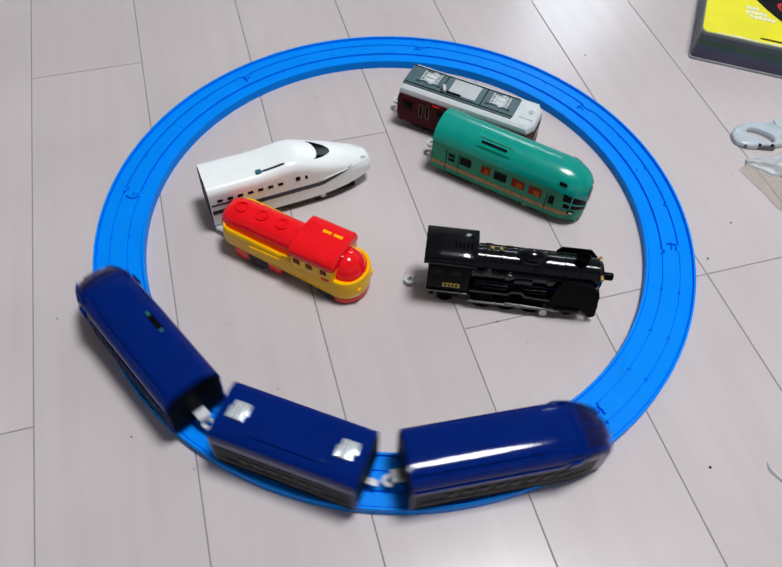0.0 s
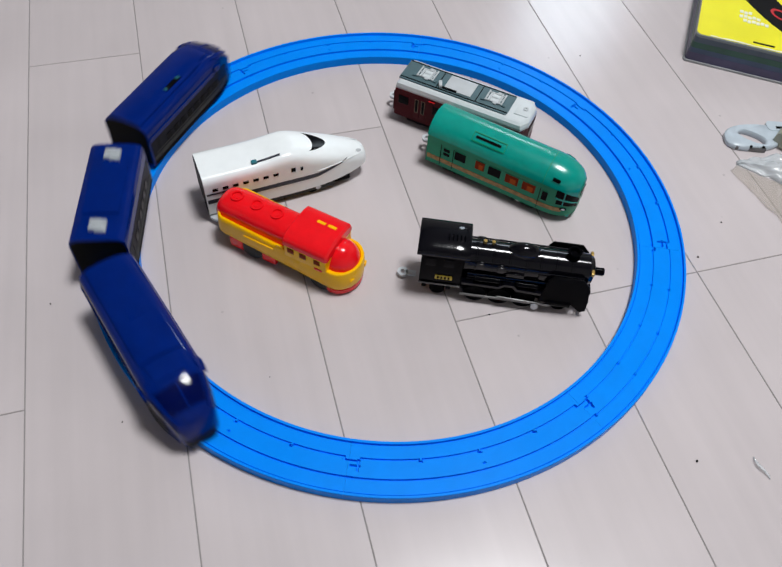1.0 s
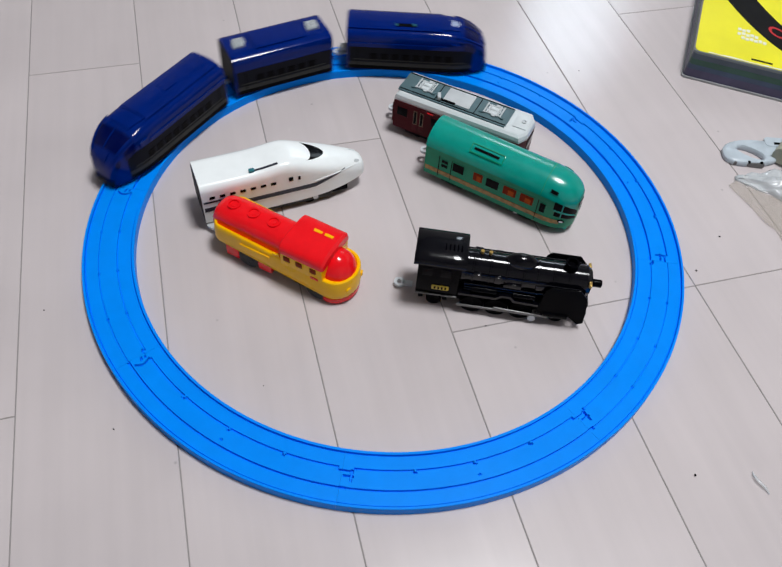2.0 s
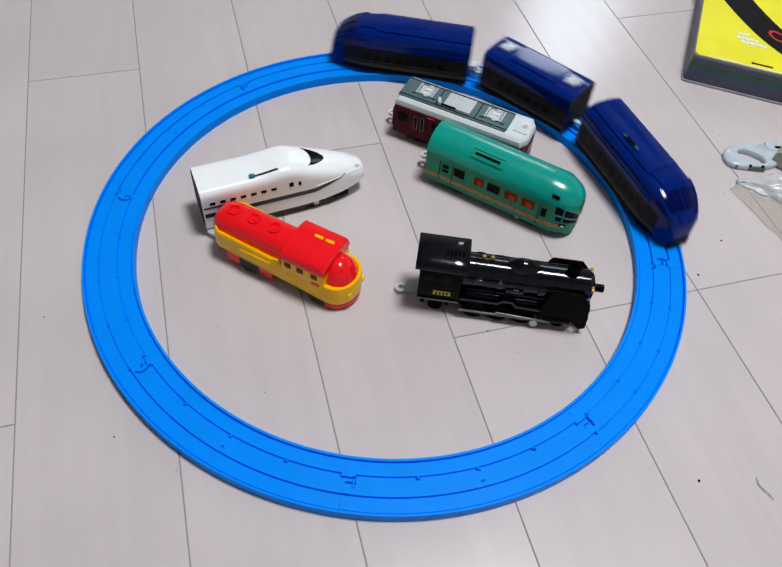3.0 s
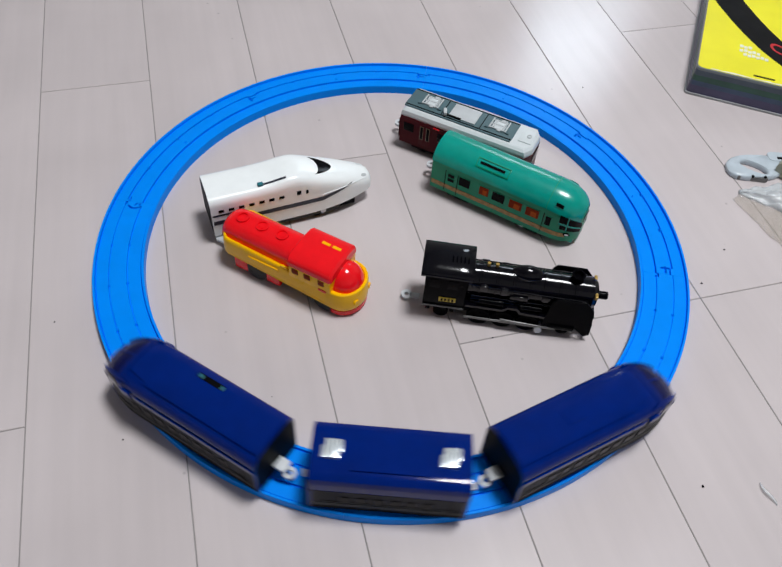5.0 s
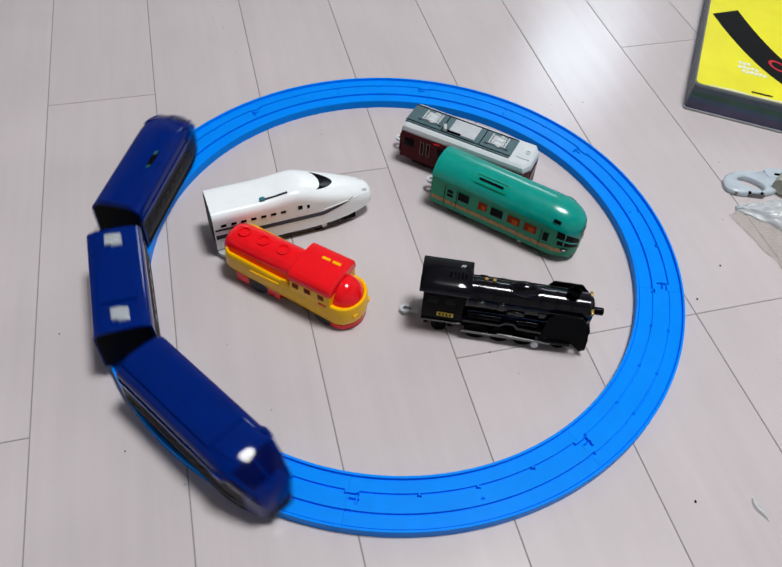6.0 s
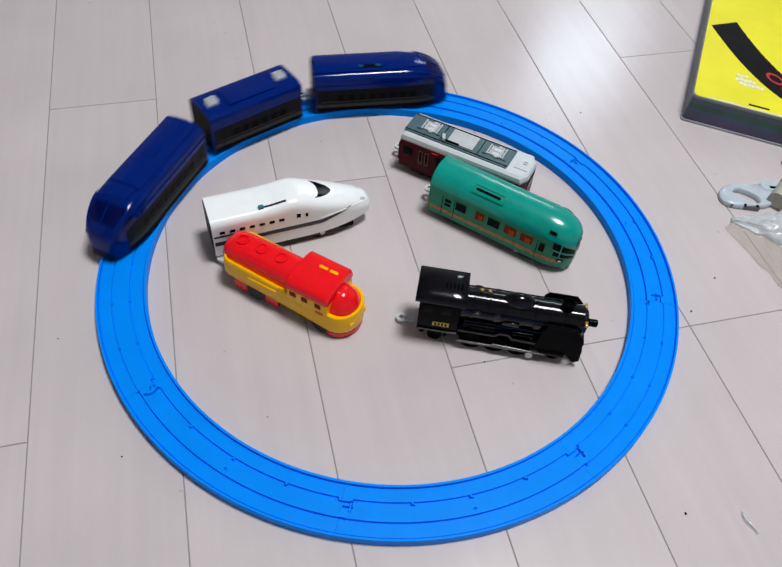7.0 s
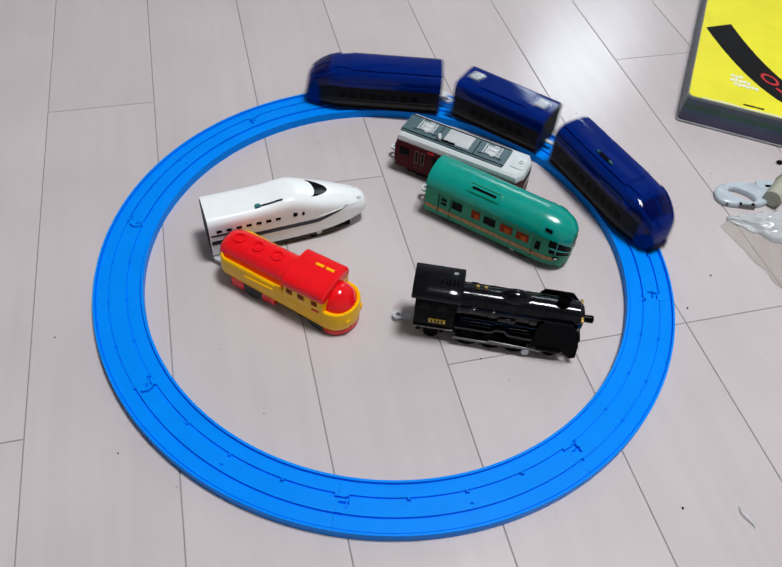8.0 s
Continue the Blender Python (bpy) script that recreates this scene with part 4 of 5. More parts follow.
def green_railcar(m):
    toy = thing("diesel_railcar", m, "green plastic toy railcar with rounded front and gold stripe", "toy train")
    L = 0.131
    st = []
    for x in np.linspace(0, L, 90):
        u = max(0.0, (x - 0.104) / (L - 0.104))
        q = math.sqrt(max(0.0, 1 - min(1.0, u) ** 2.6))
        st.append((x, 0.0183 * max(0.25, q ** 0.85), 0.0070, 0.0330 - 0.004 * u, 0.0495 - 0.0130 * (1 - q) - 0.002 * u, 2.05))
    hull = Hull(st)
    xs = list(np.linspace(0, 0.104, 9)) + list(np.linspace(0.107, 0.1295, 20)) + [0.1303, 0.131]
    body = part("body", hull.mesh(bmesh.new(), xs, 57), GREEN, toy)
    part("roof", patch(bmesh.new(), lambda a, b: hull.arc(-0.0004 + 0.1300 * a, 0.270 + 0.460 * b), 60, 30, 0.0006), ROOFGREEN, toy, "glossy teal-green rounded roof")
    part("roof_seam", patch(bmesh.new(), lambda a, b: hull.arc(0.1020 + 0.0006 * a, 0.275 + 0.45 * b), 2, 24, 0.00085), GREEN, toy)
    part("roof_slot", roof_patch(hull, 0.036, 0.065, -0.0138, -0.0072, 0.0009, 8, 3), ROOFGREEN, toy, "raised switch slot frame")
    # raised strips in the darker side green draw the slot's shadow outline
    for y0, y1 in ((-0.0138, -0.0131), (-0.0079, -0.0072)):
        part("slot_shade_strip", roof_patch(hull, 0.036, 0.065, y0, y1, 0.0015, 8, 2), GREEN, toy)
    for x0 in (0.036, 0.0643):
        part("slot_shade_strip", roof_patch(hull, x0, x0 + 0.0007, -0.0138, -0.0072, 0.0015, 2, 4), GREEN, toy)
    part("switch_lever", roof_patch(hull, 0.039, 0.061, -0.0114, -0.0098, 0.0014, 6, 2), MATT, toy)
    for s in (-1, 1):
        part("gold_stripe", side_patch(hull, 0.001, 0.122, 0.0118, 0.0160, s, 0.0003, 40, 2), GOLD, toy, "dull gold side stripe")
        for x, w, z0, z1, mat in ((0.0185, 0.0055, 0.0255, 0.0285, GLASS), (0.0185, 0.0055, 0.0210, 0.0238, GLASS), (0.0310, 0.0098, 0.0218, 0.0302, GLASS), (0.0490, 0.0082, 0.0218, 0.0302, SEAT), (0.0620, 0.0108, 0.0218, 0.0302, GLASS), (0.0775, 0.0112, 0.0218, 0.0302, SEAT), (0.0925, 0.0112, 0.0218, 0.0302, SEAT), (0.1065, 0.0045, 0.0200, 0.0290, GLASS)):
            part("window_frame", side_patch(hull, x - w / 2 - 0.0008, x + w / 2 + 0.0008, z0 - 0.0008, z1 + 0.0008, s, 0.0003, 3, 3), GREEN, toy)
            pane = part("window", side_patch(hull, x - w / 2, x + w / 2, z0, z1, s, 0.0006, 3, 3), mat, toy)
            if mat == SEAT:
                part("seat_back", side_patch(hull, x - w * 0.1, x + w * 0.34, z0 + 0.0008, z0 + 0.0058, s, 0.0009, 3, 3), ORANGE, pane, "orange seat seen in the window")
        for x in (0.013, 0.0245, 0.102):
            part("door_line", side_patch(hull, x, x + 0.0005, 0.009, 0.031, s, 0.0005, 2, 5), MATT, toy)
        part("front_window", patch(bmesh.new(), lambda a, b: hull.arc(0.1150 + 0.0158 * a, 0.5 + s * (0.225 + 0.078 * b)), 16, 4, 0.0006), GLASS, toy, "dark front window")
        part("front_glass", patch(bmesh.new(), lambda a, b: hull.arc(0.1165 + 0.0142 * a, 0.5 + s * (0.318 + 0.050 * b)), 16, 4, 0.0006), GLASS, toy)
        part("lamp_rim", patch(bmesh.new(), lambda a, b: hull.arc(0.1205 + 0.005 * a, 0.5 + s * (0.395 + 0.035 * b)), 14, 3, 0.0007, disc=True), MATT, toy)
        for x in (0.1212,):
            part("front_pillar", patch(bmesh.new(), lambda a, b: hull.arc(x + 0.0009 * a, 0.5 + s * (0.222 + 0.150 * b)), 2, 10, 0.0009), ROOFGREEN, toy)
        part("front_belt", patch(bmesh.new(), lambda a, b: hull.arc(0.1150 + 0.0156 * a, 0.5 + s * (0.302 + 0.016 * b)), 14, 2, 0.0009), ROOFGREEN, toy)
        part("front_lamp", patch(bmesh.new(), lambda a, b: hull.arc(0.1216 + 0.0028 * a, 0.5 + s * (0.403 + 0.018 * b)), 12, 3, 0.0011, disc=True), SILVER, toy, "small silver front lamp")
        part("roof_vent", patch(bmesh.new(), lambda a, b: hull.arc(0.1075 + 0.008 * a, 0.5 + s * (0.135 + 0.045 * b)), 5, 3, 0.0010), ROOFGREEN, toy)
        part("vent_slit", patch(bmesh.new(), lambda a, b: hull.arc(0.1086 + 0.0062 * a, 0.5 + s * (0.150 + 0.026 * b)), 4, 3, 0.0013), MATT, toy)
    part("front_band", one_box((0.1308, 0, 0.0285), (0.0012, 0.0090, 0.0070), 0.0005), GLASS, toy)
    part("front_skirt", one_box((0.1240, 0, 0.0060), (0.0090, 0.0220, 0.0040), 0.0010), ROOFGREEN, toy)
    part("chassis", one_box((0.060, 0, 0.0068), (0.112, 0.0260, 0.0065), 0.001), MATT, toy)
    for s in (-1, 1):
        for x in (0.026, 0.090):
            part("bogie_side", one_box((x, s * 0.0145, 0.0058), (0.021, 0.003, 0.0062), 0.001), MATT, toy)
        part("axle_pin", rod(bmesh.new(), (0.086, s * 0.0155, 0.0062), (0.086, s * 0.0172, 0.0062), 0.0020), COUPLER, toy)
    for x in (0.026, 0.090):
        wheel_pair(toy, x, 0.0062, 0.0120, 0.003)
    rear_mouth(toy, hull, 0.0, -1)
    coupler(toy, 0.0, 0.0120, -1, COUPLER)
    return toy


def maroon_tram(m):
    toy = thing("electric_train_car", m, "maroon plastic toy train car with white and grey roof", "toy train")
    L, w = 0.1190, 0.0186
    outline = [(0, -w), (L - 0.005, -w), (L, -w * 0.55), (L, w * 0.55), (L - 0.005, w), (0, w)]
    part("body", slab(bmesh.new(), outline, 0.0080, 0.0365), MAROON, toy)
    lip = bmesh.new()
    rings = []
    for ins, z in ((-0.0006, 0.0365), (-0.0006, 0.0385), (0.0012, 0.0415), (0.0034, 0.0430), (0.0050, 0.0434)):
        rings.append([lip.verts.new((min(max(x - ins * (1 if x > 0.05 else -1) * 0.6, 0.0 + ins * 0.3), L), y - math.copysign(ins, y), z)) for x, y in outline])
    for a, b in zip(rings, rings[1:]):
        for k in range(6):
            lip.faces.new((a[k], a[(k + 1) % 6], b[(k + 1) % 6], b[k]))
    lip.faces.new(rings[0])
    lip.faces.new(rings[-1])
    part("roof", lip, OFFWHITE, toy, "off-white roof shell", smooth=False)
    deck = part("roof_deck", one_box((0.0495, 0.001, 0.0437), (0.099, 0.0240, 0.0010), 0.0003), ROOFGREY, toy, "grey-green roof deck")
    part("deck_edge", one_box((0.0495, -0.0125, 0.0441), (0.098, 0.0014, 0.0016), 0.0004), ROOFGREY, toy)
    for y in (-0.0106, 0.0122):
        part("deck_gutter", one_box((0.0495, y, 0.0443), (0.0975, 0.0009, 0.0008), 0.0002), MATT, toy, "dark gutter along the roof deck")
    for x in (0.0335, 0.0695):
        part("deck_joint", one_box((x, 0.0010, 0.0443), (0.0008, 0.0225, 0.0006), 0.0002), MATT, toy)
    part("deck_panel", one_box((0.0520, 0.0010, 0.0446), (0.0245, 0.0185, 0.0012), 0.0004), PALE, toy, "pale grey roof panel")
    part("roof_lever_slot", one_box((0.0440, -0.0078, 0.0448), (0.0150, 0.0022, 0.0010), 0.0002), MATT, toy)
    part("roof_lever", one_box((0, 0, 0), (0.0030, 0.0075, 0.0040), 0.0010, Matrix.Translation((0.0362, -0.0070, 0.0462)) @ Matrix.Rotation(radians(24), 4, "Z")), PALE, toy)
    for x in (0.0205, 0.0835):
        panto = part("pantograph", one_box((x, 0.0015, 0.0445), (0.0160, 0.0015, 0.0012), 0.0003), PALE, toy, "folded pale grey pantograph")
        part("pan", one_box((x, 0.0015, 0.0446), (0.0112, 0.0104, 0.0010), 0.0003), OFFWHITE, panto)
        for dy in (-0.0062, 0.0062):
            part("horn", one_box((x + 0.0015, 0.0015 + dy, 0.0452), (0.0034, 0.0034, 0.0011), 0.0003), PALE, panto)
        for y in (-0.0038, 0.0068):
            part("arm", one_box((x, y, 0.0450), (0.0155, 0.0012, 0.0012), 0.0003), PALE, panto)
        for dx in (-0.0070, -0.0035, 0.0045, 0.0075):
            part("bar", one_box((x + dx, 0.0015, 0.0456), (0.0013, 0.0140 if abs(dx) > 0.004 else 0.0105, 0.0012), 0.0003), PALE, panto)
        for dx in (-0.0095, 0.0095):
            part("insulator", one_box((x + dx, -0.0045, 0.0448), (0.0030, 0.0030, 0.0018), 0.0004), ROOFGREY, panto)
    part("front_hatch", one_box((0.1095, 0.0012, 0.0438), (0.0120, 0.0170, 0.0008), 0.0003), OFFWHITE, toy)
    part("roof_lamp", ring_loop(bmesh.new(), Matrix.Translation((0.1110, 0.0015, 0)), 0.0022, 0.0012, 0.0440, 0.0449), PALE, toy)
    for s in (-1, 1):
        for x, wd in ((0.0085, 0.0095), (0.0400, 0.0080), (0.0500, 0.0080), (0.0725, 0.0080), (0.0825, 0.0080), (0.1005, 0.0080)):
            frame_ob = part("window_frame", one_box((x, s * w, 0.0268), (wd + 0.0012, 0.0007, 0.0100), 0.0003), MAROON, toy)
            part("window", one_box((x, s * (w + 0.0003), 0.0268), (wd, 0.0007, 0.0086), 0.0003), GLASS, frame_ob)
        for x in (0.0210, 0.0270, 0.0600, 0.0660, 0.0890):
            door = part("door_leaf", one_box((x, s * w, 0.0225), (0.0052, 0.0008, 0.0225), 0.0003), MAROON, toy)
            part("door_trim", one_box((x, s * (w + 0.0001), 0.0250), (0.0036, 0.0008, 0.0145), 0.0003), TAN, door)
            part("door_window", one_box((x, s * (w + 0.0003), 0.0250), (0.0024, 0.0008, 0.0130), 0.0003), GLASS, door)
        part("side_light", one_box((0.0345, s * w, 0.0345), (0.0060, 0.0010, 0.0012), 0.0003), RED, toy)
        for x in (0.022, 0.090):
            part("bogie_side", one_box((x, s * 0.0140, 0.0058), (0.022, 0.003, 0.0062), 0.001), MATT, toy)
    part("front_glass", one_box((L + 0.0001, 0, 0.0285), (0.0008, 0.0150, 0.0095), 0.0003), GLASS, toy)
    part("end_opening", one_box((-0.0001, 0, 0.0225), (0.0010, 0.0290, 0.0250), 0.0003), MATT, toy)
    part("end_rail", one_box((-0.0012, -0.0155, 0.0210), (0.0018, 0.0025, 0.0200), 0.0005), MAROON, toy)
    part("chassis", one_box((L / 2, 0, 0.0068), (0.102, 0.0260, 0.0060), 0.001), MATT, toy)
    for x in (0.022, 0.090):
        wheel_pair(toy, x, 0.0062, 0.0118, 0.003)
    coupler(toy, 0.0, 0.0105, -1, COUPLER)
    return toy


white_express(pose(-0.1494, 0.0019, 0, 0, 0, 24.2))
red_diesel(pose(-0.0531, -0.0517, 0, 0, 0, -25.4))
steam_engine(pose(0.0223, -0.0560, 0, 0, 0, -5.2))
green_railcar(pose(0.0355, 0.0793, 0, 0, 0, -28.1))
maroon_tram(pose(0.0056, 0.1347, 0, 0, 0, -24.1))


# ---- things beside the circle ----
def yellow_box(m):
    """A flat glossy case of stacked sheets with a printed yellow top; local x along its front edge, y backward."""
    W, D, H = 0.215, 0.290, 0.030
    case = thing("picture_book_stack", m, "stack of glossy boards with a yellow printed cover", "book")
    z = 0.0
    for k, (mat, t) in enumerate(zip(LAYERS, (0.0022, 0.0085, 0.0050, 0.0060, 0.0058))):
        ins = 0.0 if k == 0 else 0.0012 + 0.0003 * k
        part("board_layer", slab(bmesh.new(), rounded(ins, W - ins, ins, D - ins, 0.004), z, z + t), mat, case)
        z += t
    part("cover_edge", slab(bmesh.new(), rounded(0.0022, W - 0.0022, 0.0022, D - 0.0022, 0.005), z, H), EDGE, case, "grey cover rim")
    cover = part("cover_sheet", slab(bmesh.new(), rounded(0.0030, W - 0.0030, 0.0038, D - 0.0030, 0.006), H, H + 0.0004), SHEET, case, "bright yellow printed cover")
    band = bmesh.new()
    outer, inner = [], []
    for k in range(17):
        u = k / 16
        v = 0.86 * u
        x, y = 0.020 + 0.130 * v, 0.151 - 0.25 * v + 0.12 * v * v
        nx, ny = 0.80 - 0.25 * u, 0.60 + 0.23 * u
        wd = 0.0160 - 0.0060 * u ** 4
        outer.append((x + nx * wd, y + ny * wd))
        inner.append((x - nx * wd, y - ny * wd))
    slab(band, outer + inner[::-1], H + 0.0004, H + 0.0007)
    part("printed_band", band, BAND, cover, "black curved printed band")
    ring = Matrix.Translation((0.079, 0.0665, 0)) @ Matrix.Rotation(radians(-42), 4, "Z") @ Matrix.Diagonal((1.5, 0.9, 1, 1))
    part("emblem_ring", ring_loop(bmesh.new(), ring, 0.0075, 0.0052, H + 0.0007, H + 0.0010), REDPRINT, cover, "red ring of the emblem")
    part("emblem_bar", one_box((0.0, 0, 0), (0.016, 0.0028, 0.0003), 0, Matrix.Translation((0.092, 0.0480, H + 0.00085)) @ Matrix.Rotation(radians(-42), 4, "Z")), REDPRINT, cover)
    for k, (x, y, wd) in enumerate(((0.0400, 0.0570, 0.013), (0.0400, 0.0500, 0.021), (0.0440, 0.0430, 0.026))):
        for n in range(int(wd / 0.0042)):
            part("print_bar", one_box((x + 0.0021 + 0.0042 * n, y + 0.0006 * (-1) ** (n + k), H + 0.0006), (0.0034, 0.0046, 0.0004), 0, None), PRINT, cover, "pale printed mark")
    fringe = [(0.016 + 0.150 * k / 30, 0.0042) for k in range(31)]
    fringe += [(x, 0.0056 + 0.0016 * noise.noise(Vector((x * 160, 0.3, 0)))) for x, _ in reversed(fringe)]
    part("worn_edge", slab(bmesh.new(), fringe, H + 0.0004, H + 0.0006), PRINT, cover, "pale worn edge of the cover")
    part("print_bar", one_box((0.066, 0.0105, H + 0.0006), (0.020, 0.0022, 0.0004)), BAND, cover)
    return case


yellow_box(pose(0.2810, 0.2298, 0, 0, 0, -17.0))


def carabiner(m):
    """A snap hook: a thick plate with a slanting hole, a hinged end with a slot, and two pins in its lower edge."""
    clip = thing("carabiner", m, "pale grey metal carabiner clip lying on the floor", "carabiner")
    n = 48
    outer, inner = [], []
    for k in range(n):
        t = 2 * math.pi * k / n
        c, s = math.cos(t), math.sin(t)
        outer.append((0.0265 * math.copysign(abs(c) ** 0.8, c), 0.0155 * math.copysign(abs(s) ** 0.8, s) + 0.0035 * c))
        x, y = 0.0128 * math.copysign(abs(c) ** 0.9, c), 0.0056 * s
        a = radians(-30)
        inner.append((-0.0015 + x * math.cos(a) - y * math.sin(a), -0.0018 + x * math.sin(a) + y * math.cos(a)))
    # the hole starts where the plate's outline starts
    turn = min(range(n), key=lambda i: math.atan2(inner[i][1] + 0.0018, inner[i][0] + 0.0015) ** 2)
    inner = inner[turn:] + inner[:turn]
    bm = bmesh.new()
    levels = []
    for ins, z in ((0.0008, 0.0), (0.0, 0.0010), (0.0, 0.0042), (0.0011, 0.0056)):
        f, g = 1 - ins / 0.016, 1 + ins / 0.008
        levels.append(([bm.verts.new((x * f, y * f, z)) for x, y in outer],
                       [bm.verts.new((-0.0015 + (x + 0.0015) * g, -0.0018 + (y + 0.0018) * g, z)) for x, y in inner]))
    for (a, b), (c, d) in zip(levels, levels[1:]):
        for k in range(n):
            j = (k + 1) % n
            bm.faces.new((a[k], a[j], c[j], c[k]))
            bm.faces.new((b[k], b[j], d[j], d[k]))
    for a, b in (levels[0], levels[-1]):
        for k in range(n):
            j = (k + 1) % n
            bm.faces.new((a[k], a[j], b[j], b[k]))
    part("ring", bm, ICE, clip, angle=50)
    hinge = part("hinge", slab(bmesh.new(), rounded(0.0150, 0.0480, 0.0080, 0.0200, 0.0040), 0.0004, 0.0060), ICE, clip, "pale metal hinged end")
    part("slot", one_box((0.0300, 0.0118, 0.0060), (0.0140, 0.0030, 0.0006), 0.0002), MATT, hinge)
    gate = part("gate", one_box((-0.0045, -0.0150, 0.0026), (0.0270, 0.0028, 0.0044), 0.0009, Matrix.Rotation(radians(-4), 4, "Z")), STEEL, clip, "dull metal gate")
    for x in (-0.0060, 0.0052):
        part("gate_pin", rod(bmesh.new(), (x, -0.0148, 0.0044), (x, -0.0150, 0.0058), 0.0013), MATT, gate)
    return clip


carabiner(pose(0.3238, 0.1205, 0, 0, 0, 0))


def film_sheet(bm, near, far, nx, ny, rise, seed):
    """A crumpled sheet between two edges given as start and end points in x, y."""
    grid = []
    for i in range(nx + 1):
        row = []
        for j in range(ny + 1):
            u, v = i / nx, j / ny
            x = (near[0][0] * (1 - u) + near[1][0] * u) * (1 - v) + (far[0][0] * (1 - u) + far[1][0] * u) * v
            y = (near[0][1] * (1 - u) + near[1][1] * u) * (1 - v) + (far[0][1] * (1 - u) + far[1][1] * u) * v
            p = Vector((u * 5.1 + seed, v * 3.3, 0.7 + seed))
            e = (u * v * (1 - v) * 4) ** 0.5
            z = 0.0008 + e * rise * (1.0 + 0.8 * noise.noise(p) + 0.5 * noise.noise(p * 2.7) + 0.25 * noise.noise(p * 7.0))
            row.append(bm.verts.new((x + 0.004 * u * noise.noise(p * 1.3), y + 0.003 * noise.noise(p * 1.7 + Vector((3, 0, 0))), max(0.0006, z))))
        grid.append(row)
    for i in range(nx):
        for j in range(ny):
            bm.faces.new((grid[i][j], grid[i + 1][j], grid[i + 1][j + 1], grid[i][j + 1]))
    return bm


def capped_bag():
    bag = thing("plastic_pouch", pose(0.3350, 0.0850, 0), "crumpled clear plastic pouch with a beige spout", "plastic bag")
    film = part("film", film_sheet(bmesh.new(), ((-0.0330, 0.0010), (0.0560, -0.0520)), ((-0.0320, 0.0050), (0.0560, 0.0280)), 30, 22, 0.010, 0.0), FILM, bag, "crumpled milky film", angle=180)
    flap = part("flap", film_sheet(bmesh.new(), ((-0.0400, -0.0065), (0.0100, -0.1020)), ((-0.0330, 0.0005), (0.0560, -0.0525)), 24, 12, 0.0022, 4.0), FLAP, bag, "flat clear flap", angle=180)
    for ob in (film, flap):
        ob.modifiers.new("thickness", "SOLIDIFY").thickness = 0.0003
    spout = part("spout", rod(bmesh.new(), (0.0105, 0.0250, 0.0100), (0.0470, 0.0680, 0.0125), 0.0080, 0.0105, 28), BEIGE, bag, "beige plastic spout")
    part("spout_band", rod(bmesh.new(), (0.0280, 0.0456, 0.0112), (0.0293, 0.0471, 0.0113), 0.0100, 0.0100, 28), BEIGE, spout)
    return bag


capped_bag()


def crumbs():
    for k, (x, y, r) in enumerate(((0.2735, 0.0178, 0.0011), (0.2465, -0.0205, 0.0012), (0.2106, -0.1945, 0.0013), (0.0768, -0.0876, 0.0009), (-0.1691, -0.1893, 0.0008), (-0.0777, -0.1500, 0.0006), (-0.2431, -0.1005, 0.0008), (0.3735, 0.1745, 0.0042), (0.2170, 0.0564, 0.0008), (0.1790, 0.2270, 0.0009))):
        bm = bmesh.new()
        r *= 0.7
        bmesh.ops.create_icosphere(bm, subdivisions=2, radius=r)
        for v in bm.verts:
            v.co *= 1 + 0.35 * noise.noise(v.co * 900 + Vector((k, 0, 0)))
            v.co.z = v.co.z * 0.55 + r * 0.5
        ob = part("crumb", bm, MATT)
        ob.location, ob.rotation_euler = (x, y, 0), (0, 0, k * 1.3)
        tagged(ob, "tiny dark crumb lying on the floor", "crumb", "crumbs on the floor")


crumbs()


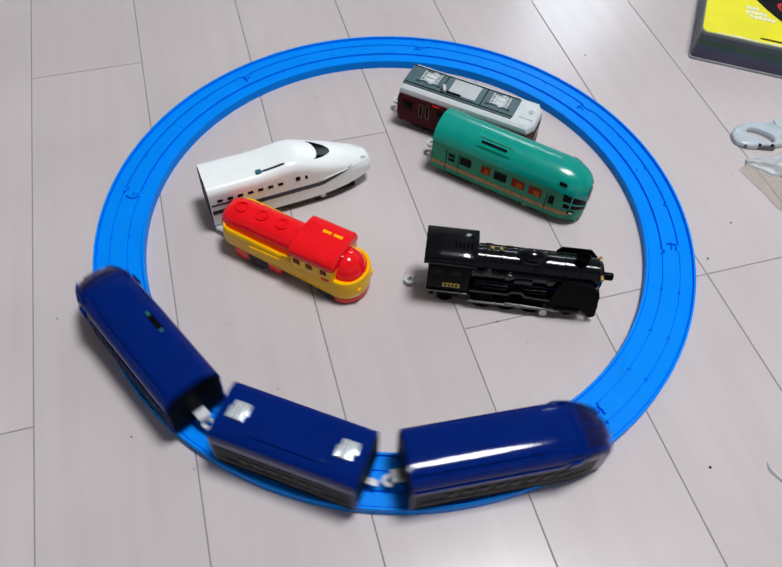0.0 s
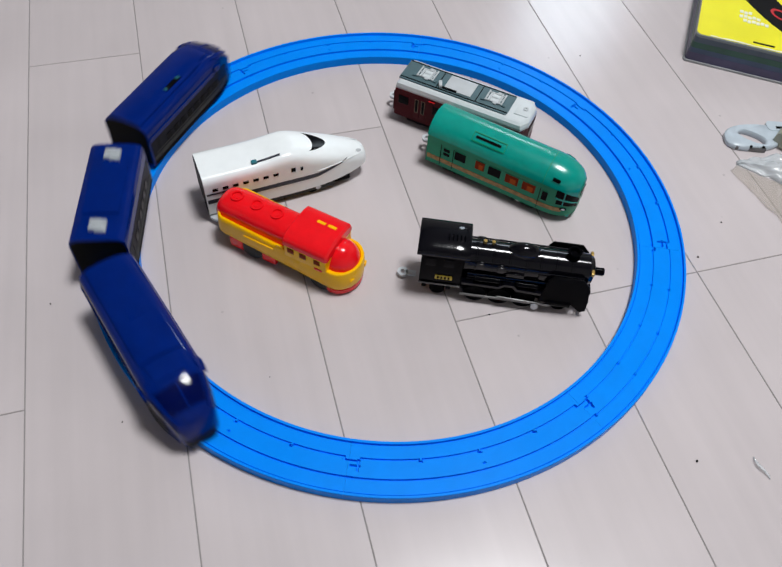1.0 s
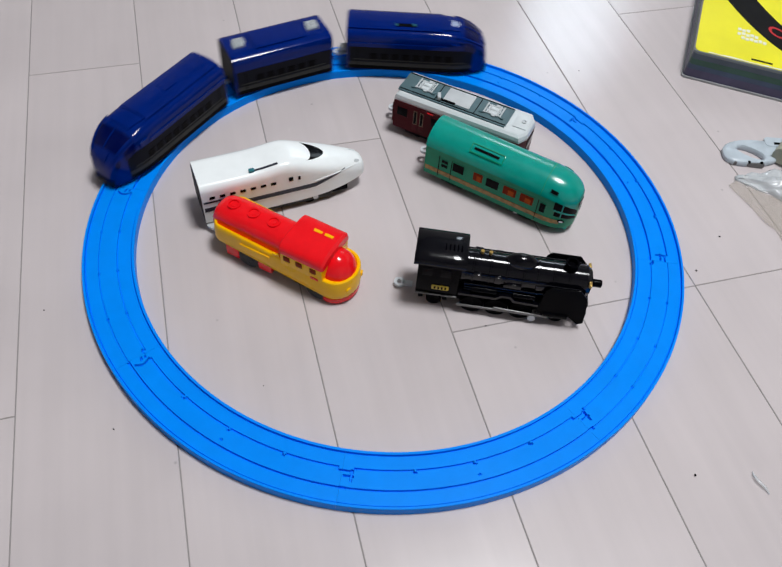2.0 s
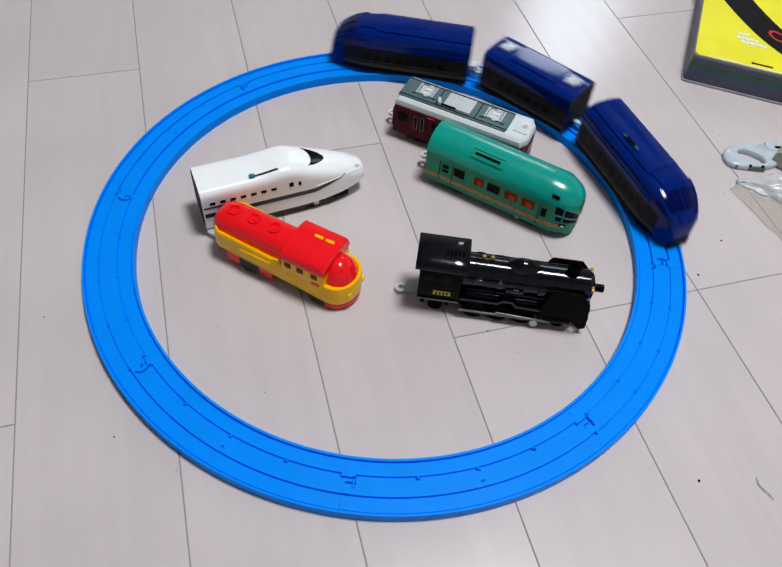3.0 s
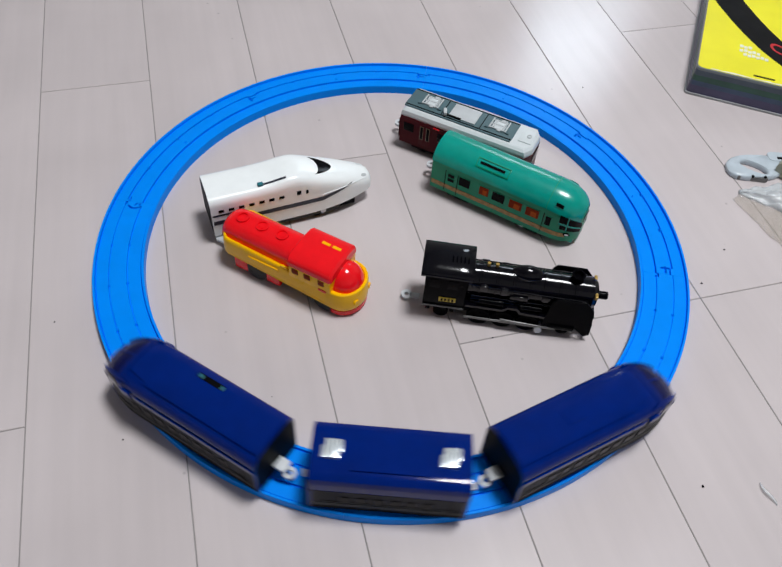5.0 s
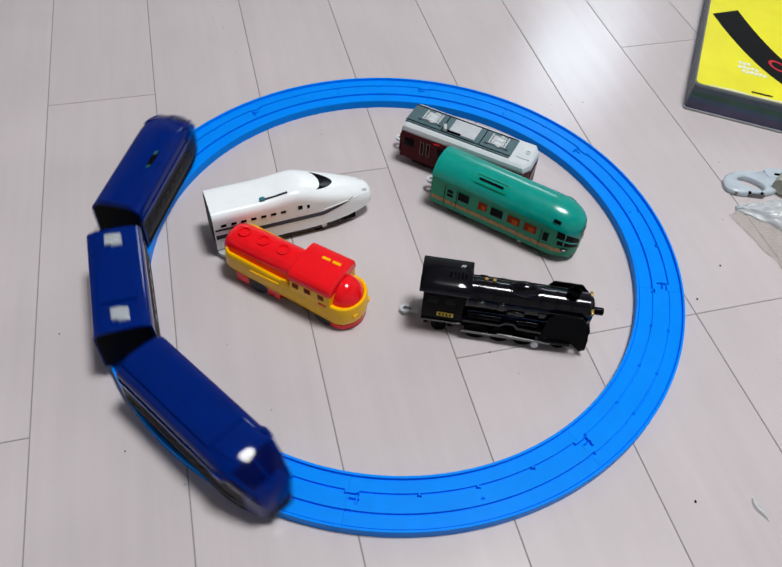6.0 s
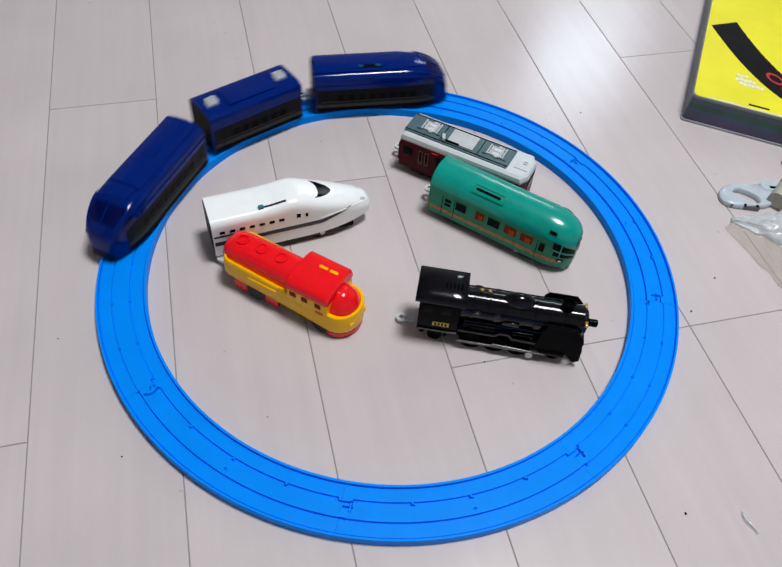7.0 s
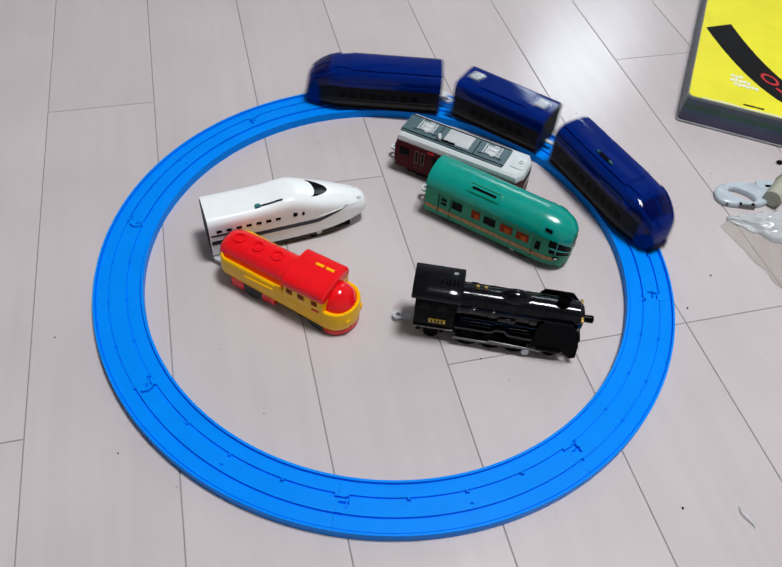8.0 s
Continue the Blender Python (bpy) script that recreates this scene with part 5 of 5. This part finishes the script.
def plastic_scrap():
    """A narrow curl of clear wrapping."""
    bm = bmesh.new()
    a, b = Vector((0.2494, -0.1892, 0)), Vector((0.2554, -0.2048, 0))
    side = Vector((b.y - a.y, a.x - b.x, 0)).normalized()
    rows = []
    for k in range(13):
        u = k / 12
        w = 0.0004 + 0.0008 * math.sin(math.pi * u) ** 0.7
        p = a.lerp(b, u) + side * 0.0014 * math.sin(5 * u) - a
        z = 0.0006 + 0.0022 * math.sin(math.pi * u)
        rows.append([bm.verts.new(p + side * w * c + Vector((0, 0, z + h))) for c, h in ((-1, -0.0003), (0, 0.0006), (1, -0.0003))])
    for r, q in zip(rows, rows[1:]):
        for j in range(2):
            bm.faces.new((r[j], q[j], q[j + 1], r[j + 1]))
    ob = part("plastic_scrap", bm, FILM, None, angle=180)
    ob.location = a
    ob.modifiers.new("thickness", "SOLIDIFY").thickness = 0.0003
    tagged(ob, "thin curled scrap of clear plastic wrapping on the floor", "plastic scrap")


plastic_scrap()


# ---- floor boards, last ----
def floor():
    base = part("floor", one_box((0, 0, -0.0206), (2 * HALF + 0.2, 2 * HALF + 0.2, 0.04)), JOINT, None, smooth=False)
    base.matrix_world = ROOM
    tagged(base, "pale wood-grain board floor with dark joints", "floor", "", "structure")
    pitch, first, length, gap = 0.1000, 0.0209, 0.909, 0.0008
    w, t = pitch - gap, 0.0014
    meshes = {}

    def board_mesh(n):
        key = round(n, 3)
        if key not in meshes:
            bm = one_box((0, n / 2, -t / 2), (w, n, t))
            top = [e for e in bm.edges if all(v.co.z > -0.0001 for v in e.verts)]
            bmesh.ops.bevel(bm, geom=top, offset=0.0003, segments=1, affect="EDGES")
            mesh = bpy.data.meshes.new("board")
            bm.to_mesh(mesh)
            bm.free()
            mesh.materials.append(BOARD)
            meshes[key] = mesh
        return meshes[key]
    known = {-4: -0.106, -3: 0.254, -2: 0.560, -1: 0.107, 0: -0.106, 1: -0.106, 2: -0.106, 3: 0.248}
    for k in range(-26, 26):
        mid = first + pitch * (k + 0.5)
        start = known.get(k, random.choice((-0.106, 0.248, 0.560, 0.107))) - 4 * length
        for n in range(8):
            a, b = max(start + n * length, -HALF), min(start + (n + 1) * length, HALF)
            if b - a < 0.05:
                continue
            ob = new("board", board_mesh(b - a - gap))
            ob.parent = base
            ob.location = (mid, a, 0)


floor()
motions()
